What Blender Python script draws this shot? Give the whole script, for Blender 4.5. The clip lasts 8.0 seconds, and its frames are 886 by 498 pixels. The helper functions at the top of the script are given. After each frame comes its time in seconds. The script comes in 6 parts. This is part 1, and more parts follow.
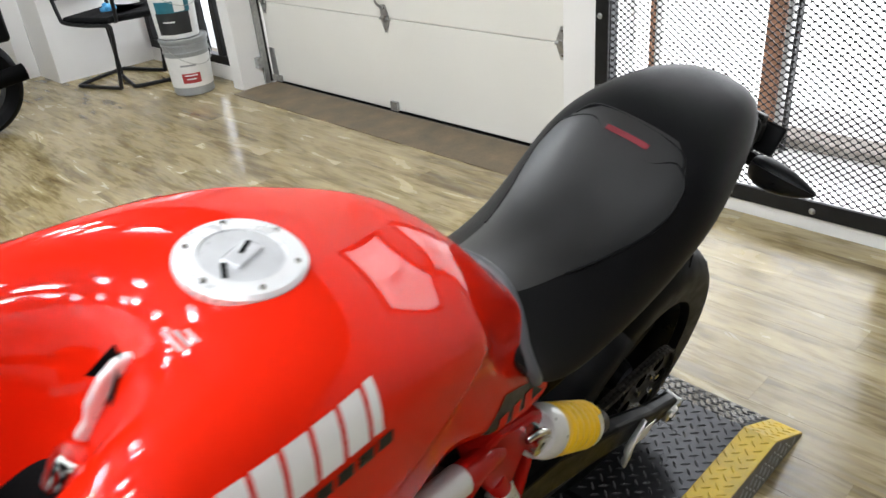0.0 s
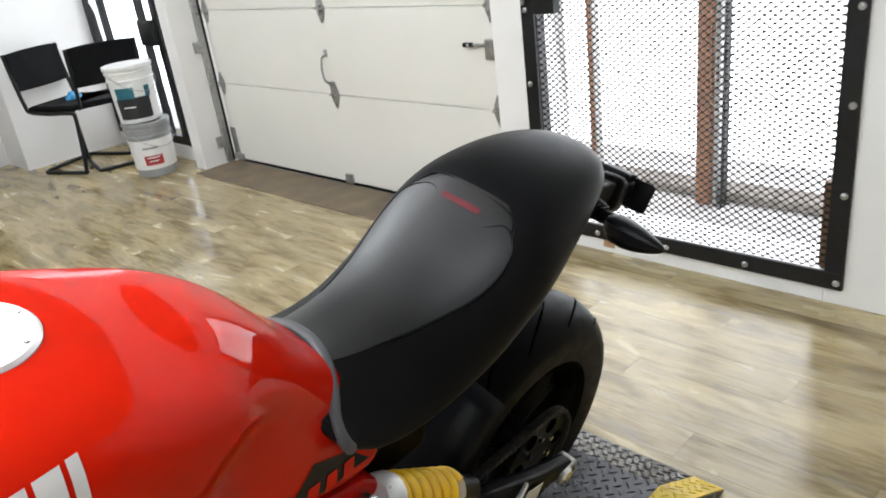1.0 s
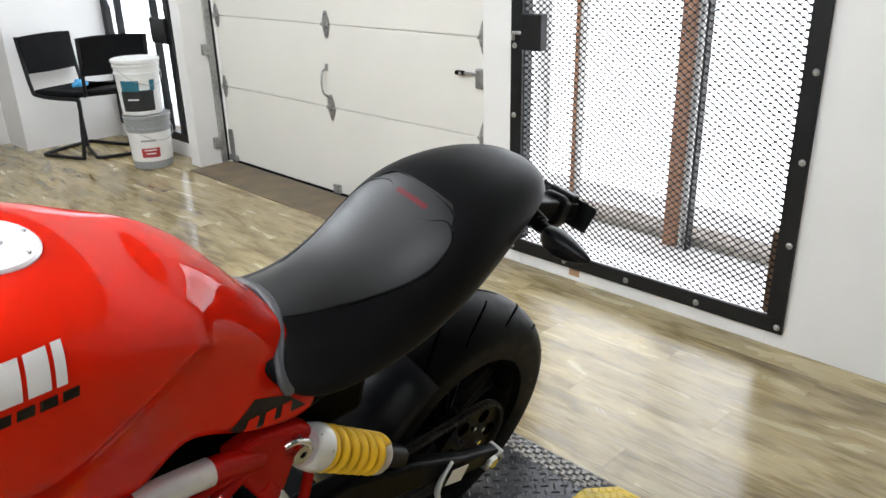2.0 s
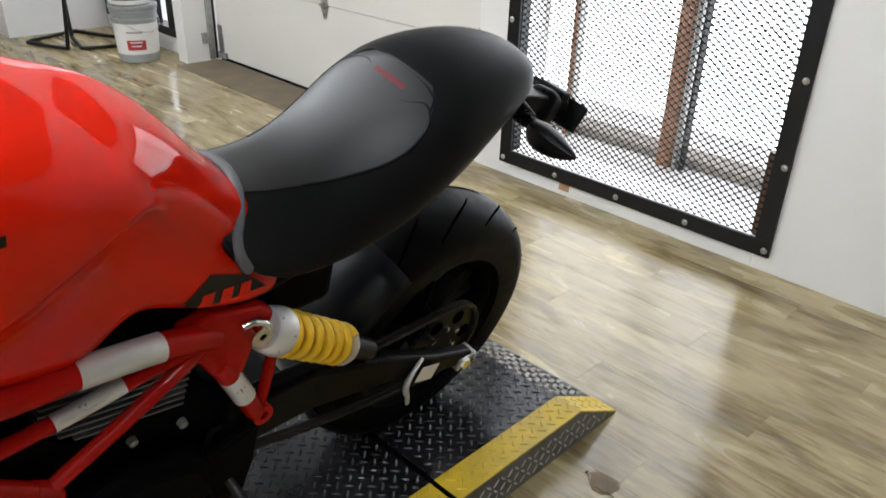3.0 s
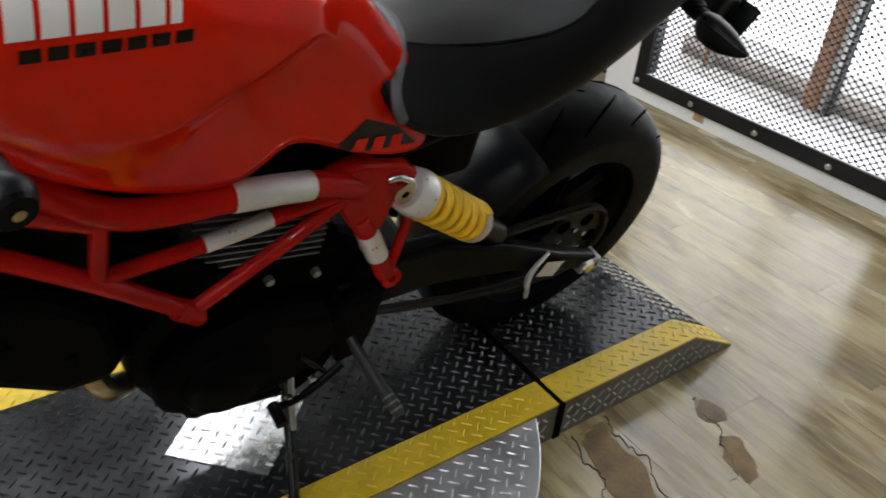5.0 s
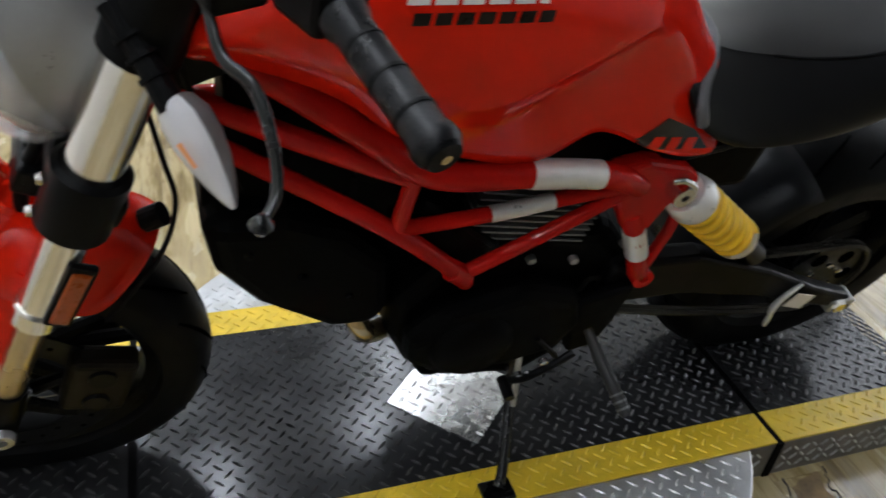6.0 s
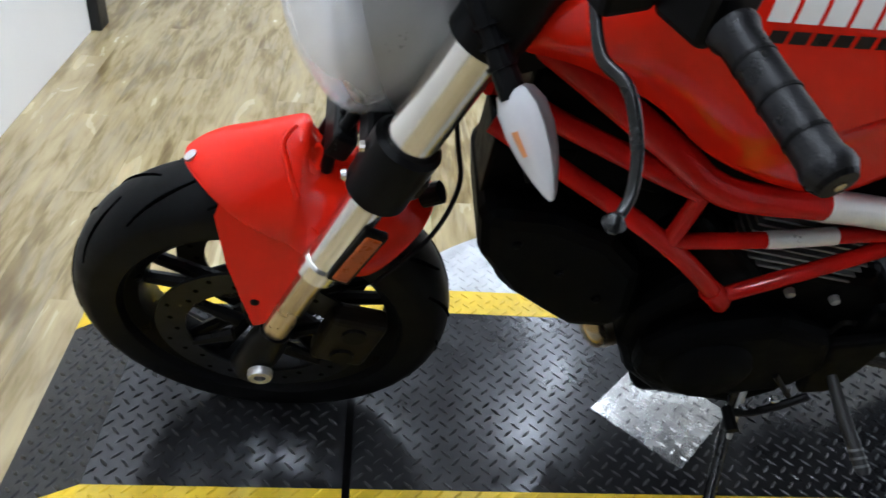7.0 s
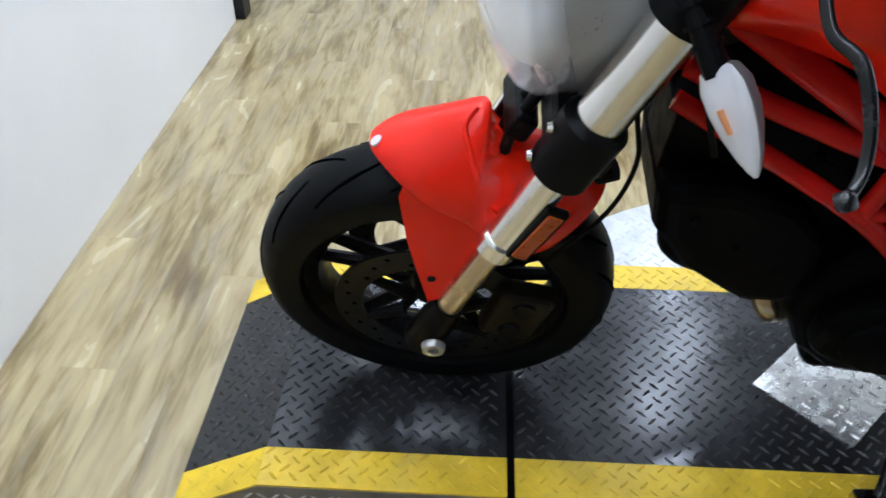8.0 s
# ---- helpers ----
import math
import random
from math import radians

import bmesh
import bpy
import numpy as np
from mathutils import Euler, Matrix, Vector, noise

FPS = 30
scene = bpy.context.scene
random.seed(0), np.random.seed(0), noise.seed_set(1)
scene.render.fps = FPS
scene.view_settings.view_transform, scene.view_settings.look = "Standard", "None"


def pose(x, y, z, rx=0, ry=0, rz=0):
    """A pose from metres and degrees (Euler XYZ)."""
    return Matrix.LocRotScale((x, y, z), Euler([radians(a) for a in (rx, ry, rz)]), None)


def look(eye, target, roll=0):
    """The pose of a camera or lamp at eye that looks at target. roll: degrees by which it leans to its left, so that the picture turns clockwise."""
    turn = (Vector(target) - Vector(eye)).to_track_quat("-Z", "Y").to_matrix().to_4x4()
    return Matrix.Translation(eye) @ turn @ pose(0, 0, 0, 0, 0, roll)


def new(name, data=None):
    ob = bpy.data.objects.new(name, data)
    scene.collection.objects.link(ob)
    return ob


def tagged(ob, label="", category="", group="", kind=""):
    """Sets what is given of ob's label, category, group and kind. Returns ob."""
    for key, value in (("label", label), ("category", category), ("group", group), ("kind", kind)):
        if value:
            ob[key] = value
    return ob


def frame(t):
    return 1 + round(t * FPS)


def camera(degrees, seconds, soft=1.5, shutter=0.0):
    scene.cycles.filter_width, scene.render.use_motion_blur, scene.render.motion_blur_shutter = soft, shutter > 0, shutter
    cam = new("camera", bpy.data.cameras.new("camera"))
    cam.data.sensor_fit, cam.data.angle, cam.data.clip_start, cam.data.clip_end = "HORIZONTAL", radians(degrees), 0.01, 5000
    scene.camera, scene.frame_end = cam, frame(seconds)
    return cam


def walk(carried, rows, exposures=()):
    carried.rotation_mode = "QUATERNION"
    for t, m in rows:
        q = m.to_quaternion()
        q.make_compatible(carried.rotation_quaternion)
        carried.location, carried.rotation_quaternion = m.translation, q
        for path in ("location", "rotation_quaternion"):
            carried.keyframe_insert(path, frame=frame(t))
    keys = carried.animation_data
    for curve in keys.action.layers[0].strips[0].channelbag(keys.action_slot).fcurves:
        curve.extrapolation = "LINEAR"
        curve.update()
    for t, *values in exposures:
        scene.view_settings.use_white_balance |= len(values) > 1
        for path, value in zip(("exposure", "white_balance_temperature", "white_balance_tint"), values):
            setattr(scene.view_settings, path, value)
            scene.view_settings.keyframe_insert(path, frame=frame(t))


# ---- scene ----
cam = camera(60.2, 8.0, 1.5, 0.3)
PATH = [
    (0, (-0.331, -0.778, 1.402), (0.861, 0.512, 0.445), -5.3),
    (0.5, (-0.167, -0.854, 1.376), (0.98, 0.497, 0.448), -7.5),
    (1, (-0.186, -0.95, 1.388), (1.077, 0.378, 0.588), -7.5),
    (1.2, (-0.235, -1.01, 1.395), (1.064, 0.305, 0.629), -7.1),
    (2.3, (-0.262, -1.12, 1.383), (1.034, 0.203, 0.628), -0.0),
    (2.5, (-0.241, -1.119, 1.368), (1.05, 0.189, 0.578), 0.4),
    (3, (-0.217, -1.113, 1.319), (1.043, 0.136, 0.395), 1.8),
    (3.5, (-0.209, -1.104, 1.282), (1.017, 0.112, 0.273), 2.6),
    (4, (-0.207, -1.102, 1.25), (1.0, 0.045, 0.143), 4.9),
    (4.2, (-0.212, -1.107, 1.248), (0.984, 0.066, 0.157), 4.2),
    (5.5, (-0.337, -1.068, 1.218), (0.491, 0.373, 0.104), 6.4),
    (6, (-0.405, -1.054, 1.218), (0.205, 0.476, 0.083), 6.6),
    (6.5, (-0.479, -1.036, 1.21), (-0.098, 0.541, 0.041), 6.8),
    (7, (-0.539, -1.04, 1.212), (-0.335, 0.562, 0.033), 7.2),
    (7.5, (-0.593, -1.046, 1.21), (-0.516, 0.541, -0.004), 6.7),
    (8, (-0.625, -1.057, 1.23), (-0.71, 0.5, -0.022), 0.1),
]
walk(cam, [(t, look(eye, target, roll)) for t, eye, target, roll in PATH], [(0, -0.06, 6250, 10), (2.5, -0.08, 6200, 10), (3.5, -0.26, 6250, 10), (4.2, -0.35, 6300, 10), (5.5, -0.46, 6200, 10), (6.5, -0.18, 5800, 10), (8, 0.0, 5500, 10)])

# ---------------------------------------------------------------- world, lights
world = bpy.data.worlds.new("overcast_world")
scene.world = world
world.use_nodes = True
wn = world.node_tree
sky = wn.nodes.new("ShaderNodeTexSky")
sky.sky_type, sky.sun_disc = "NISHITA", False
sky.sun_elevation, sky.sun_rotation = radians(48), radians(100)
wn.links.new(sky.outputs[0], wn.nodes["Background"].inputs[0])
wn.nodes["Background"].inputs[1].default_value = 0.15

sun_lamp = bpy.data.lights.new("sun", "SUN")
sun_lamp.energy, sun_lamp.angle, sun_lamp.color = 1.5, radians(12), (1.0, 0.97, 0.92)
new("sun", sun_lamp).matrix_world = look((9, 1, 9), (2.4, 0.5, 0))


def area_lamp(name, eye, target, w, h, watts, color):
    data = bpy.data.lights.new(name, "AREA")
    data.shape, data.size, data.size_y, data.energy, data.color = "RECTANGLE", w, h, watts, color
    ob = new(name, data)
    ob.matrix_world = look(eye, target)
    return ob


# daylight standing in the barred opening and in the window beside the garage door
area_lamp("daylight_opening", (2.46, 0.42, 1.15), (0.0, 0.3, 0.75), 1.1, 2.0, 25, (0.96, 0.98, 1.0))
area_lamp("daylight_window", (2.42, 4.75, 1.2), (0.5, 4.0, 0.6), 0.9, 2.0, 9, (0.96, 0.98, 1.0))

# LED lamps, three under each ceiling track: x and y of each track, and the watts of its lamps
TRACKS = ((-1.15, 0.75, 16), (-0.45, 1.5, 13), (0.6, 1.75, 13), (0.9, 3.5, 13), (-1.0, 3.8, 13), (-2.6, 2.6, 13), (-1.05, 2.3, 17), (-0.72, -0.5, 13), (-1.25, -0.7, 8), (-1.05, -2.1, 11))
for tx, ty, watts in TRACKS:
    for k in range(3):
        spot = bpy.data.lights.new("led_light", "POINT")
        spot.energy, spot.color, spot.shadow_soft_size = watts, (0.95, 0.98, 1.0), 0.07
        new("led_light", spot).location = (tx, ty - 0.6 + 0.6 * k, 3.1 - 0.21)

# ---------------------------------------------------------------- materials


def node_mat(name, base=(0.5, 0.5, 0.5), rough=0.5, metal=0.0):
    m = bpy.data.materials.new(name)
    m.use_nodes = True
    b = m.node_tree.nodes["Principled BSDF"]
    b.inputs["Base Color"].default_value = (*base, 1)
    b.inputs["Roughness"].default_value = rough
    b.inputs["Metallic"].default_value = metal
    return m, m.node_tree, b


def surface(name, base, rough=0.5, metal=0.0, vary=0.15, scale=30.0, fine=250.0, bump=0.1, coat=0.0, rough_vary=0.12, spec=0.5):
    """A procedural surface: colour and gloss vary at two scales, with fine relief."""
    m, nt, b = node_mat(name, base, rough, metal)
    b.inputs["Specular IOR Level"].default_value = spec
    n, l = nt.nodes, nt.links
    tc = n.new("ShaderNodeTexCoord")
    big, small = n.new("ShaderNodeTexNoise"), n.new("ShaderNodeTexNoise")
    big.inputs["Scale"].default_value, big.inputs["Detail"].default_value = scale, 5
    small.inputs["Scale"].default_value, small.inputs["Detail"].default_value = fine, 3
    for t in (big, small):
        l.new(tc.outputs["Object"], t.inputs["Vector"])
    mix = n.new("ShaderNodeMath")
    mix.operation = "MULTIPLY_ADD"
    mix.inputs[1].default_value = 0.35
    l.new(small.outputs[0], mix.inputs[0])
    l.new(big.outputs[0], mix.inputs[2])
    ramp = n.new("ShaderNodeMapRange")
    ramp.inputs[1].default_value, ramp.inputs[2].default_value = 0.4, 0.95
    ramp.inputs[3].default_value, ramp.inputs[4].default_value = 1 - vary, 1 + vary
    l.new(mix.outputs[0], ramp.inputs[0])
    tint = n.new("ShaderNodeVectorMath")
    tint.operation = "SCALE"
    tint.inputs[0].default_value = base
    l.new(ramp.outputs[0], tint.inputs["Scale"])
    l.new(tint.outputs[0], b.inputs["Base Color"])
    gl = n.new("ShaderNodeMapRange")
    gl.inputs[1].default_value, gl.inputs[2].default_value = 0.35, 0.9
    gl.inputs[3].default_value, gl.inputs[4].default_value = max(0.02, rough - rough_vary), min(1, rough + rough_vary)
    l.new(mix.outputs[0], gl.inputs[0])
    l.new(gl.outputs[0], b.inputs["Roughness"])
    if bump:
        bp = n.new("ShaderNodeBump")
        bp.inputs["Strength"].default_value, bp.inputs["Distance"].default_value = bump, 0.002
        l.new(mix.outputs[0], bp.inputs["Height"])
        l.new(bp.outputs[0], b.inputs["Normal"])
    if coat:
        b.inputs["Coat Weight"].default_value, b.inputs["Coat Roughness"].default_value = coat, 0.03
    return m


def glowing(name, color, strength):
    m, nt, b = node_mat(name, color)
    b.inputs["Emission Color"].default_value, b.inputs["Emission Strength"].default_value = (*color, 1), strength
    return m


def clear(name, color, rough=0.03, ior=1.45):
    m, nt, b = node_mat(name, color, rough)
    b.inputs["Transmission Weight"].default_value, b.inputs["IOR"].default_value = 1.0, ior
    return m


def thin_clear(name, haze):
    """A thin plastic cover, partly seen through and slightly hazed."""
    m, nt, b = node_mat(name)
    n, l = nt.nodes, nt.links
    see, mix = n.new("ShaderNodeBsdfTransparent"), n.new("ShaderNodeMixShader")
    b.inputs["Base Color"].default_value, b.inputs["Roughness"].default_value = (0.92, 0.92, 0.94, 1), 0.06
    mix.inputs[0].default_value = haze
    l.new(see.outputs[0], mix.inputs[1])
    l.new(b.outputs[0], mix.inputs[2])
    l.new(mix.outputs[0], n["Material Output"].inputs["Surface"])
    return m


def plank_material():
    """Wood-look vinyl: yellowish and grey-brown boards with grain that runs along each board."""
    m, nt, b = node_mat("plank_vinyl", (0.3, 0.24, 0.15), 0.32)
    n, l = nt.nodes, nt.links
    tc, info = n.new("ShaderNodeTexCoord"), n.new("ShaderNodeObjectInfo")
    off = n.new("ShaderNodeVectorMath")
    off.operation = "MULTIPLY_ADD"
    off.inputs[1].default_value = (37.0, 91.0, 13.0)
    comb = n.new("ShaderNodeCombineXYZ")
    for i in range(3):
        l.new(info.outputs["Random"], comb.inputs[i])
    l.new(comb.outputs[0], off.inputs[0])
    l.new(tc.outputs["Object"], off.inputs[2])

    def streak(stretch, scale, detail, distort=0.0):
        mp, nz = n.new("ShaderNodeMapping"), n.new("ShaderNodeTexNoise")
        mp.inputs["Scale"].default_value = stretch
        nz.inputs["Scale"].default_value, nz.inputs["Detail"].default_value, nz.inputs["Distortion"].default_value = scale, detail, distort
        l.new(off.outputs[0], mp.inputs["Vector"])
        l.new(mp.outputs[0], nz.inputs["Vector"])
        return nz.outputs[0]

    grain = streak((6, 0.8, 1), 9.0, 7, 0.8)
    cloud = streak((2.2, 0.50, 1), 4.2, 6, 1.0)
    knots = streak((3.0, 0.55, 1), 6.0, 2, 1.4)
    ramp = n.new("ShaderNodeValToRGB")
    ramp.color_ramp.elements[0].position, ramp.color_ramp.elements[0].color = 0.33, (0.140, 0.098, 0.040, 1)
    ramp.color_ramp.elements[1].position, ramp.color_ramp.elements[1].color = 0.74, (0.540, 0.448, 0.238, 1)
    for pos, col in ((0.44, (0.250, 0.187, 0.082, 1)), (0.53, (0.390, 0.310, 0.158, 1))):
        e = ramp.color_ramp.elements.new(pos)
        e.color = col
    add = n.new("ShaderNodeMath")
    add.operation = "MULTIPLY_ADD"
    add.inputs[1].default_value = 0.64
    l.new(cloud, add.inputs[0])
    half = n.new("ShaderNodeMath")
    half.operation = "MULTIPLY"
    half.inputs[1].default_value = 0.36
    l.new(grain, half.inputs[0])
    l.new(half.outputs[0], add.inputs[2])
    l.new(add.outputs[0], ramp.inputs[0])
    grey = n.new("ShaderNodeMix")
    grey.data_type = "RGBA"
    grey.inputs[7].default_value = (0.29, 0.252, 0.190, 1)
    gf = n.new("ShaderNodeMapRange")
    gf.inputs[1].default_value, gf.inputs[2].default_value, gf.inputs[4].default_value = 0.48, 0.78, 0.45
    l.new(knots, gf.inputs[0])
    l.new(gf.outputs[0], grey.inputs[0])
    l.new(ramp.outputs[0], grey.inputs[6])
    each = n.new("ShaderNodeMapRange")
    each.inputs[3].default_value, each.inputs[4].default_value = 0.93, 1.05
    l.new(info.outputs["Random"], each.inputs[0])
    tone = n.new("ShaderNodeVectorMath")
    tone.operation = "SCALE"
    l.new(grey.outputs[2], tone.inputs[0])
    l.new(each.outputs[0], tone.inputs["Scale"])
    l.new(tone.outputs[0], b.inputs["Base Color"])
    gl = n.new("ShaderNodeMapRange")
    gl.inputs[1].default_value, gl.inputs[2].default_value, gl.inputs[3].default_value, gl.inputs[4].default_value = 0.3, 0.8, 0.13, 0.34
    l.new(cloud, gl.inputs[0])
    l.new(gl.outputs[0], b.inputs["Roughness"])
    b.inputs["Specular IOR Level"].default_value = 0.75
    bp = n.new("ShaderNodeBump")
    bp.inputs["Strength"].default_value, bp.inputs["Distance"].default_value = 0.12, 0.001
    l.new(grain, bp.inputs["Height"])
    l.new(bp.outputs[0], b.inputs["Normal"])
    return m


M = dict(
    plank=plank_material(),
    subfloor=surface("subfloor_dark", (0.05, 0.042, 0.033), 0.8),
    ply=surface("worn_plywood", (0.165, 0.125, 0.078), 0.6, vary=0.45, scale=7, fine=90),
    wall=surface("white_wall_paint", (0.80, 0.79, 0.77), 0.55, vary=0.03, scale=3, fine=160, bump=0.06),
    door=surface("cream_door_enamel", (0.76, 0.745, 0.69), 0.42, vary=0.025, scale=2.5, fine=220, bump=0.05),
    ceiling=surface("grey_ceiling_paint", (0.22, 0.215, 0.205), 0.8, vary=0.06, scale=4),
    galv=surface("galvanised_steel", (0.42, 0.42, 0.41), 0.38, 0.85, vary=0.3, scale=45),
    black_steel=surface("black_painted_steel", (0.010, 0.010, 0.0105), 0.42, 0.1, vary=0.4, scale=30, bump=0.2, spec=0.3),
    rust=surface("bare_brown_steel", (0.16, 0.09, 0.05), 0.6, 0.3, vary=0.5, scale=40, bump=0.3),
    post_wood=surface("reddish_timber", (0.30, 0.15, 0.085), 0.7, vary=0.35, scale=22, fine=200, bump=0.3),
    concrete=surface("pale_outdoor_concrete", (0.74, 0.73, 0.71), 0.85, vary=0.1, scale=12),
    tread_black=surface("black_painted_tread", (0.036, 0.036, 0.038), 0.17, 0.5, vary=0.35, scale=9, fine=70, bump=0.05, rough_vary=0.06),
    tread_yellow=surface("yellow_painted_tread", (0.68, 0.47, 0.016), 0.40, vary=0.2, scale=18, fine=110, bump=0.1),
    tread_silver=surface("bare_tread_metal", (0.56, 0.57, 0.58), 0.36, 0.8, vary=0.18, scale=20, bump=0.1),
    tread_grey=surface("scuffed_tread_metal", (0.20, 0.19, 0.175), 0.48, 0.6, vary=0.35, scale=24, bump=0.15),
    card=surface("bright_tread_metal", (0.80, 0.80, 0.79), 0.22, 0.75, vary=0.12, scale=26, bump=0.08),
    red=surface("red_gloss_paint", (0.67, 0.013, 0.002), 0.45, vary=0.03, scale=6, fine=900, bump=0.0, coat=0.62, rough_vary=0.03, spec=0.0),
    frame_red=surface("red_frame_enamel", (0.40, 0.007, 0.004), 0.40, vary=0.10, scale=20, bump=0.03, coat=0.4, spec=0.0),
    silver=surface("silver_paint", (0.76, 0.75, 0.73), 0.34, 0.5, vary=0.08, scale=40),
    fork=surface("bright_fork_alloy", (0.86, 0.84, 0.80), 0.20, 1.0, vary=0.02, scale=8, fine=40, bump=0.0, rough_vary=0.02),
    gold=surface("brushed_stanchion", (0.50, 0.40, 0.25), 0.24, 0.9, vary=0.06, scale=12, fine=60, bump=0.0),
    chrome=surface("polished_steel", (0.70, 0.69, 0.67), 0.16, 1.0, vary=0.1, scale=50, rough_vary=0.06),
    black=surface("black_plastic", (0.0024, 0.0024, 0.0026), 0.36, vary=0.35, scale=30, bump=0.1, spec=0.08),
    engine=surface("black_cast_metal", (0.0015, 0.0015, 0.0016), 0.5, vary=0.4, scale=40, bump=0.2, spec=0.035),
    fin=surface("grey_cast_fins", (0.17, 0.17, 0.17), 0.42, 0.6, vary=0.3, scale=40),
    rubber=surface("tyre_rubber", (0.003, 0.003, 0.0032), 0.46, vary=0.3, scale=25, fine=400, bump=0.12, spec=0.07),
    seat=surface("seat_vinyl", (0.005, 0.005, 0.0054), 0.44, vary=0.12, scale=18, fine=700, bump=0.2, rough_vary=0.05, spec=0.11),
    hugger=surface("satin_grey_plastic", (0.005, 0.0052, 0.006), 0.34, vary=0.15, scale=25, bump=0.1, spec=0.18),
    housing=surface("satin_silver_shell", (0.33, 0.328, 0.322), 0.34, 0.2, vary=0.06, scale=20),
    spring_shade=surface("shaded_spring_yellow", (0.30, 0.16, 0.006), 0.5, vary=0.2, scale=30),
    spring=surface("yellow_spring_paint", (0.90, 0.55, 0.008), 0.34, vary=0.08, scale=30, bump=0.03),
    amber=surface("amber_reflector", (0.30, 0.055, 0.006), 0.30, vary=0.15, scale=120, coat=0.15, spec=0.2),
    bulb=surface("orange_bulb", (0.62, 0.26, 0.10), 0.35, vary=0.1),
    lens=surface("milky_lens", (0.50, 0.47, 0.46), 0.14, vary=0.08, scale=60, coat=0.8),
    glass=clear("clear_lens_glass", (0.97, 0.98, 1.0)),
    reflector=surface("bright_lamp_bowl", (0.95, 0.95, 0.97), 0.20, 0.55, vary=0.08, scale=80),
    white=surface("white_decal", (0.80, 0.77, 0.74), 0.38, vary=0.03, coat=0.3),
    dark_decal=surface("black_decal", (0.006, 0.003, 0.003), 0.35, vary=0.1, coat=0.3, spec=0.2),
    cap=surface("brushed_cap_alloy", (0.74, 0.745, 0.76), 0.34, 0.55, vary=0.06, scale=60),
    cap_ring=surface("white_cap_ring", (0.84, 0.84, 0.84), 0.30, 0.3, vary=0.03),
    stitch=surface("red_seat_badge", (0.13, 0.006, 0.012), 0.5, vary=0.15),
    pail_white=surface("white_pail_plastic", (0.78, 0.78, 0.76), 0.42, vary=0.04),
    pail_grey=surface("grey_pail_plastic", (0.30, 0.31, 0.31), 0.45, vary=0.08),
    label_black=surface("black_label", (0.018, 0.020, 0.022), 0.4, vary=0.2),
    label_teal=surface("teal_label", (0.02, 0.14, 0.19), 0.4, vary=0.2),
    label_red=surface("red_label", (0.36, 0.03, 0.03), 0.4, vary=0.1),
    fabric=surface("black_chair_cloth", (0.004, 0.004, 0.0045), 0.8, vary=0.25, fine=600, bump=0.4, spec=0.15),
    blue=surface("blue_rubber_gloves", (0.07, 0.34, 0.62), 0.5, vary=0.12, scale=40),
    brown=surface("torn_cardboard", (0.45, 0.27, 0.15), 0.75, vary=0.15),
    grip=surface("worn_grip_rubber", (0.006, 0.006, 0.007), 0.30, vary=0.35, scale=60, fine=500, bump=0.4, spec=0.18),
    black_gloss=surface("black_lever_metal", (0.004, 0.004, 0.004), 0.22, 0.0, vary=0.2, scale=40, spec=0.4),
    chain=surface("greasy_chain_steel", (0.045, 0.041, 0.035), 0.5, 0.8, vary=0.4, scale=90),
    groove=surface("tread_groove_black", (0.001, 0.001, 0.001), 0.95, spec=0.0),
    cushion=surface("sheen_seat_vinyl", (0.006, 0.006, 0.0066), 0.37, vary=0.10, scale=14, fine=900, bump=0.15, rough_vary=0.04, spec=0.9),
    lip=surface("satin_grey_seat_lip", (0.085, 0.087, 0.094), 0.42, vary=0.12, scale=14, fine=900, bump=0.1, spec=0.5),
    grey_wall=surface("dark_grey_wall_paint", (0.075, 0.074, 0.073), 0.65, vary=0.06, scale=3, fine=160),
    tread_bar=surface("shaded_black_tread_bar", (0.012, 0.012, 0.013), 0.30, 0.2, vary=0.4, scale=14, bump=0.0),
    ledge=surface("rough_grey_ledge", (0.30, 0.27, 0.24), 0.9, vary=0.5, scale=30, bump=0.5),
    rim=surface("black_alloy", (0.002, 0.002, 0.0022), 0.32, vary=0.3, scale=30, bump=0.05, spec=0.10),
    disc=surface("dark_brake_steel", (0.004, 0.004, 0.004), 0.36, 0.2, vary=0.25, scale=50, spec=0.12),
    yellow_disc=surface("yellow_caliper_paint", (0.62, 0.50, 0.02), 0.4, vary=0.1),
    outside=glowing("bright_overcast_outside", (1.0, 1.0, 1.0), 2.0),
    caliper=surface("dull_black_gold_caliper", (0.007, 0.005, 0.0025), 0.45, 0.2, vary=0.4, scale=50, spec=0.15),
    peg=surface("shaded_worn_peg_metal", (0.018, 0.018, 0.018), 0.45, 0.3, vary=0.3, scale=60),
    shell_grey=surface("grey_indicator_shell", (0.11, 0.11, 0.112), 0.4, vary=0.1, scale=30),
    thin_glass=thin_clear("thin_clear_plastic", 0.30),
    hazed=thin_clear("hazed_clear_plastic", 0.48),
    bare=surface("bare_brown_underlay", (0.190, 0.122, 0.050), 0.55, vary=0.5, scale=18, fine=120, bump=0.4),
    satin=surface("satin_grey_hugger", (0.006, 0.0064, 0.008), 0.33, vary=0.12, scale=20, bump=0.05, spec=0.2),
    led=glowing("led_bulb", (0.985, 0.99, 0.985), 8.0),
)

# ---------------------------------------------------------------- mesh helpers


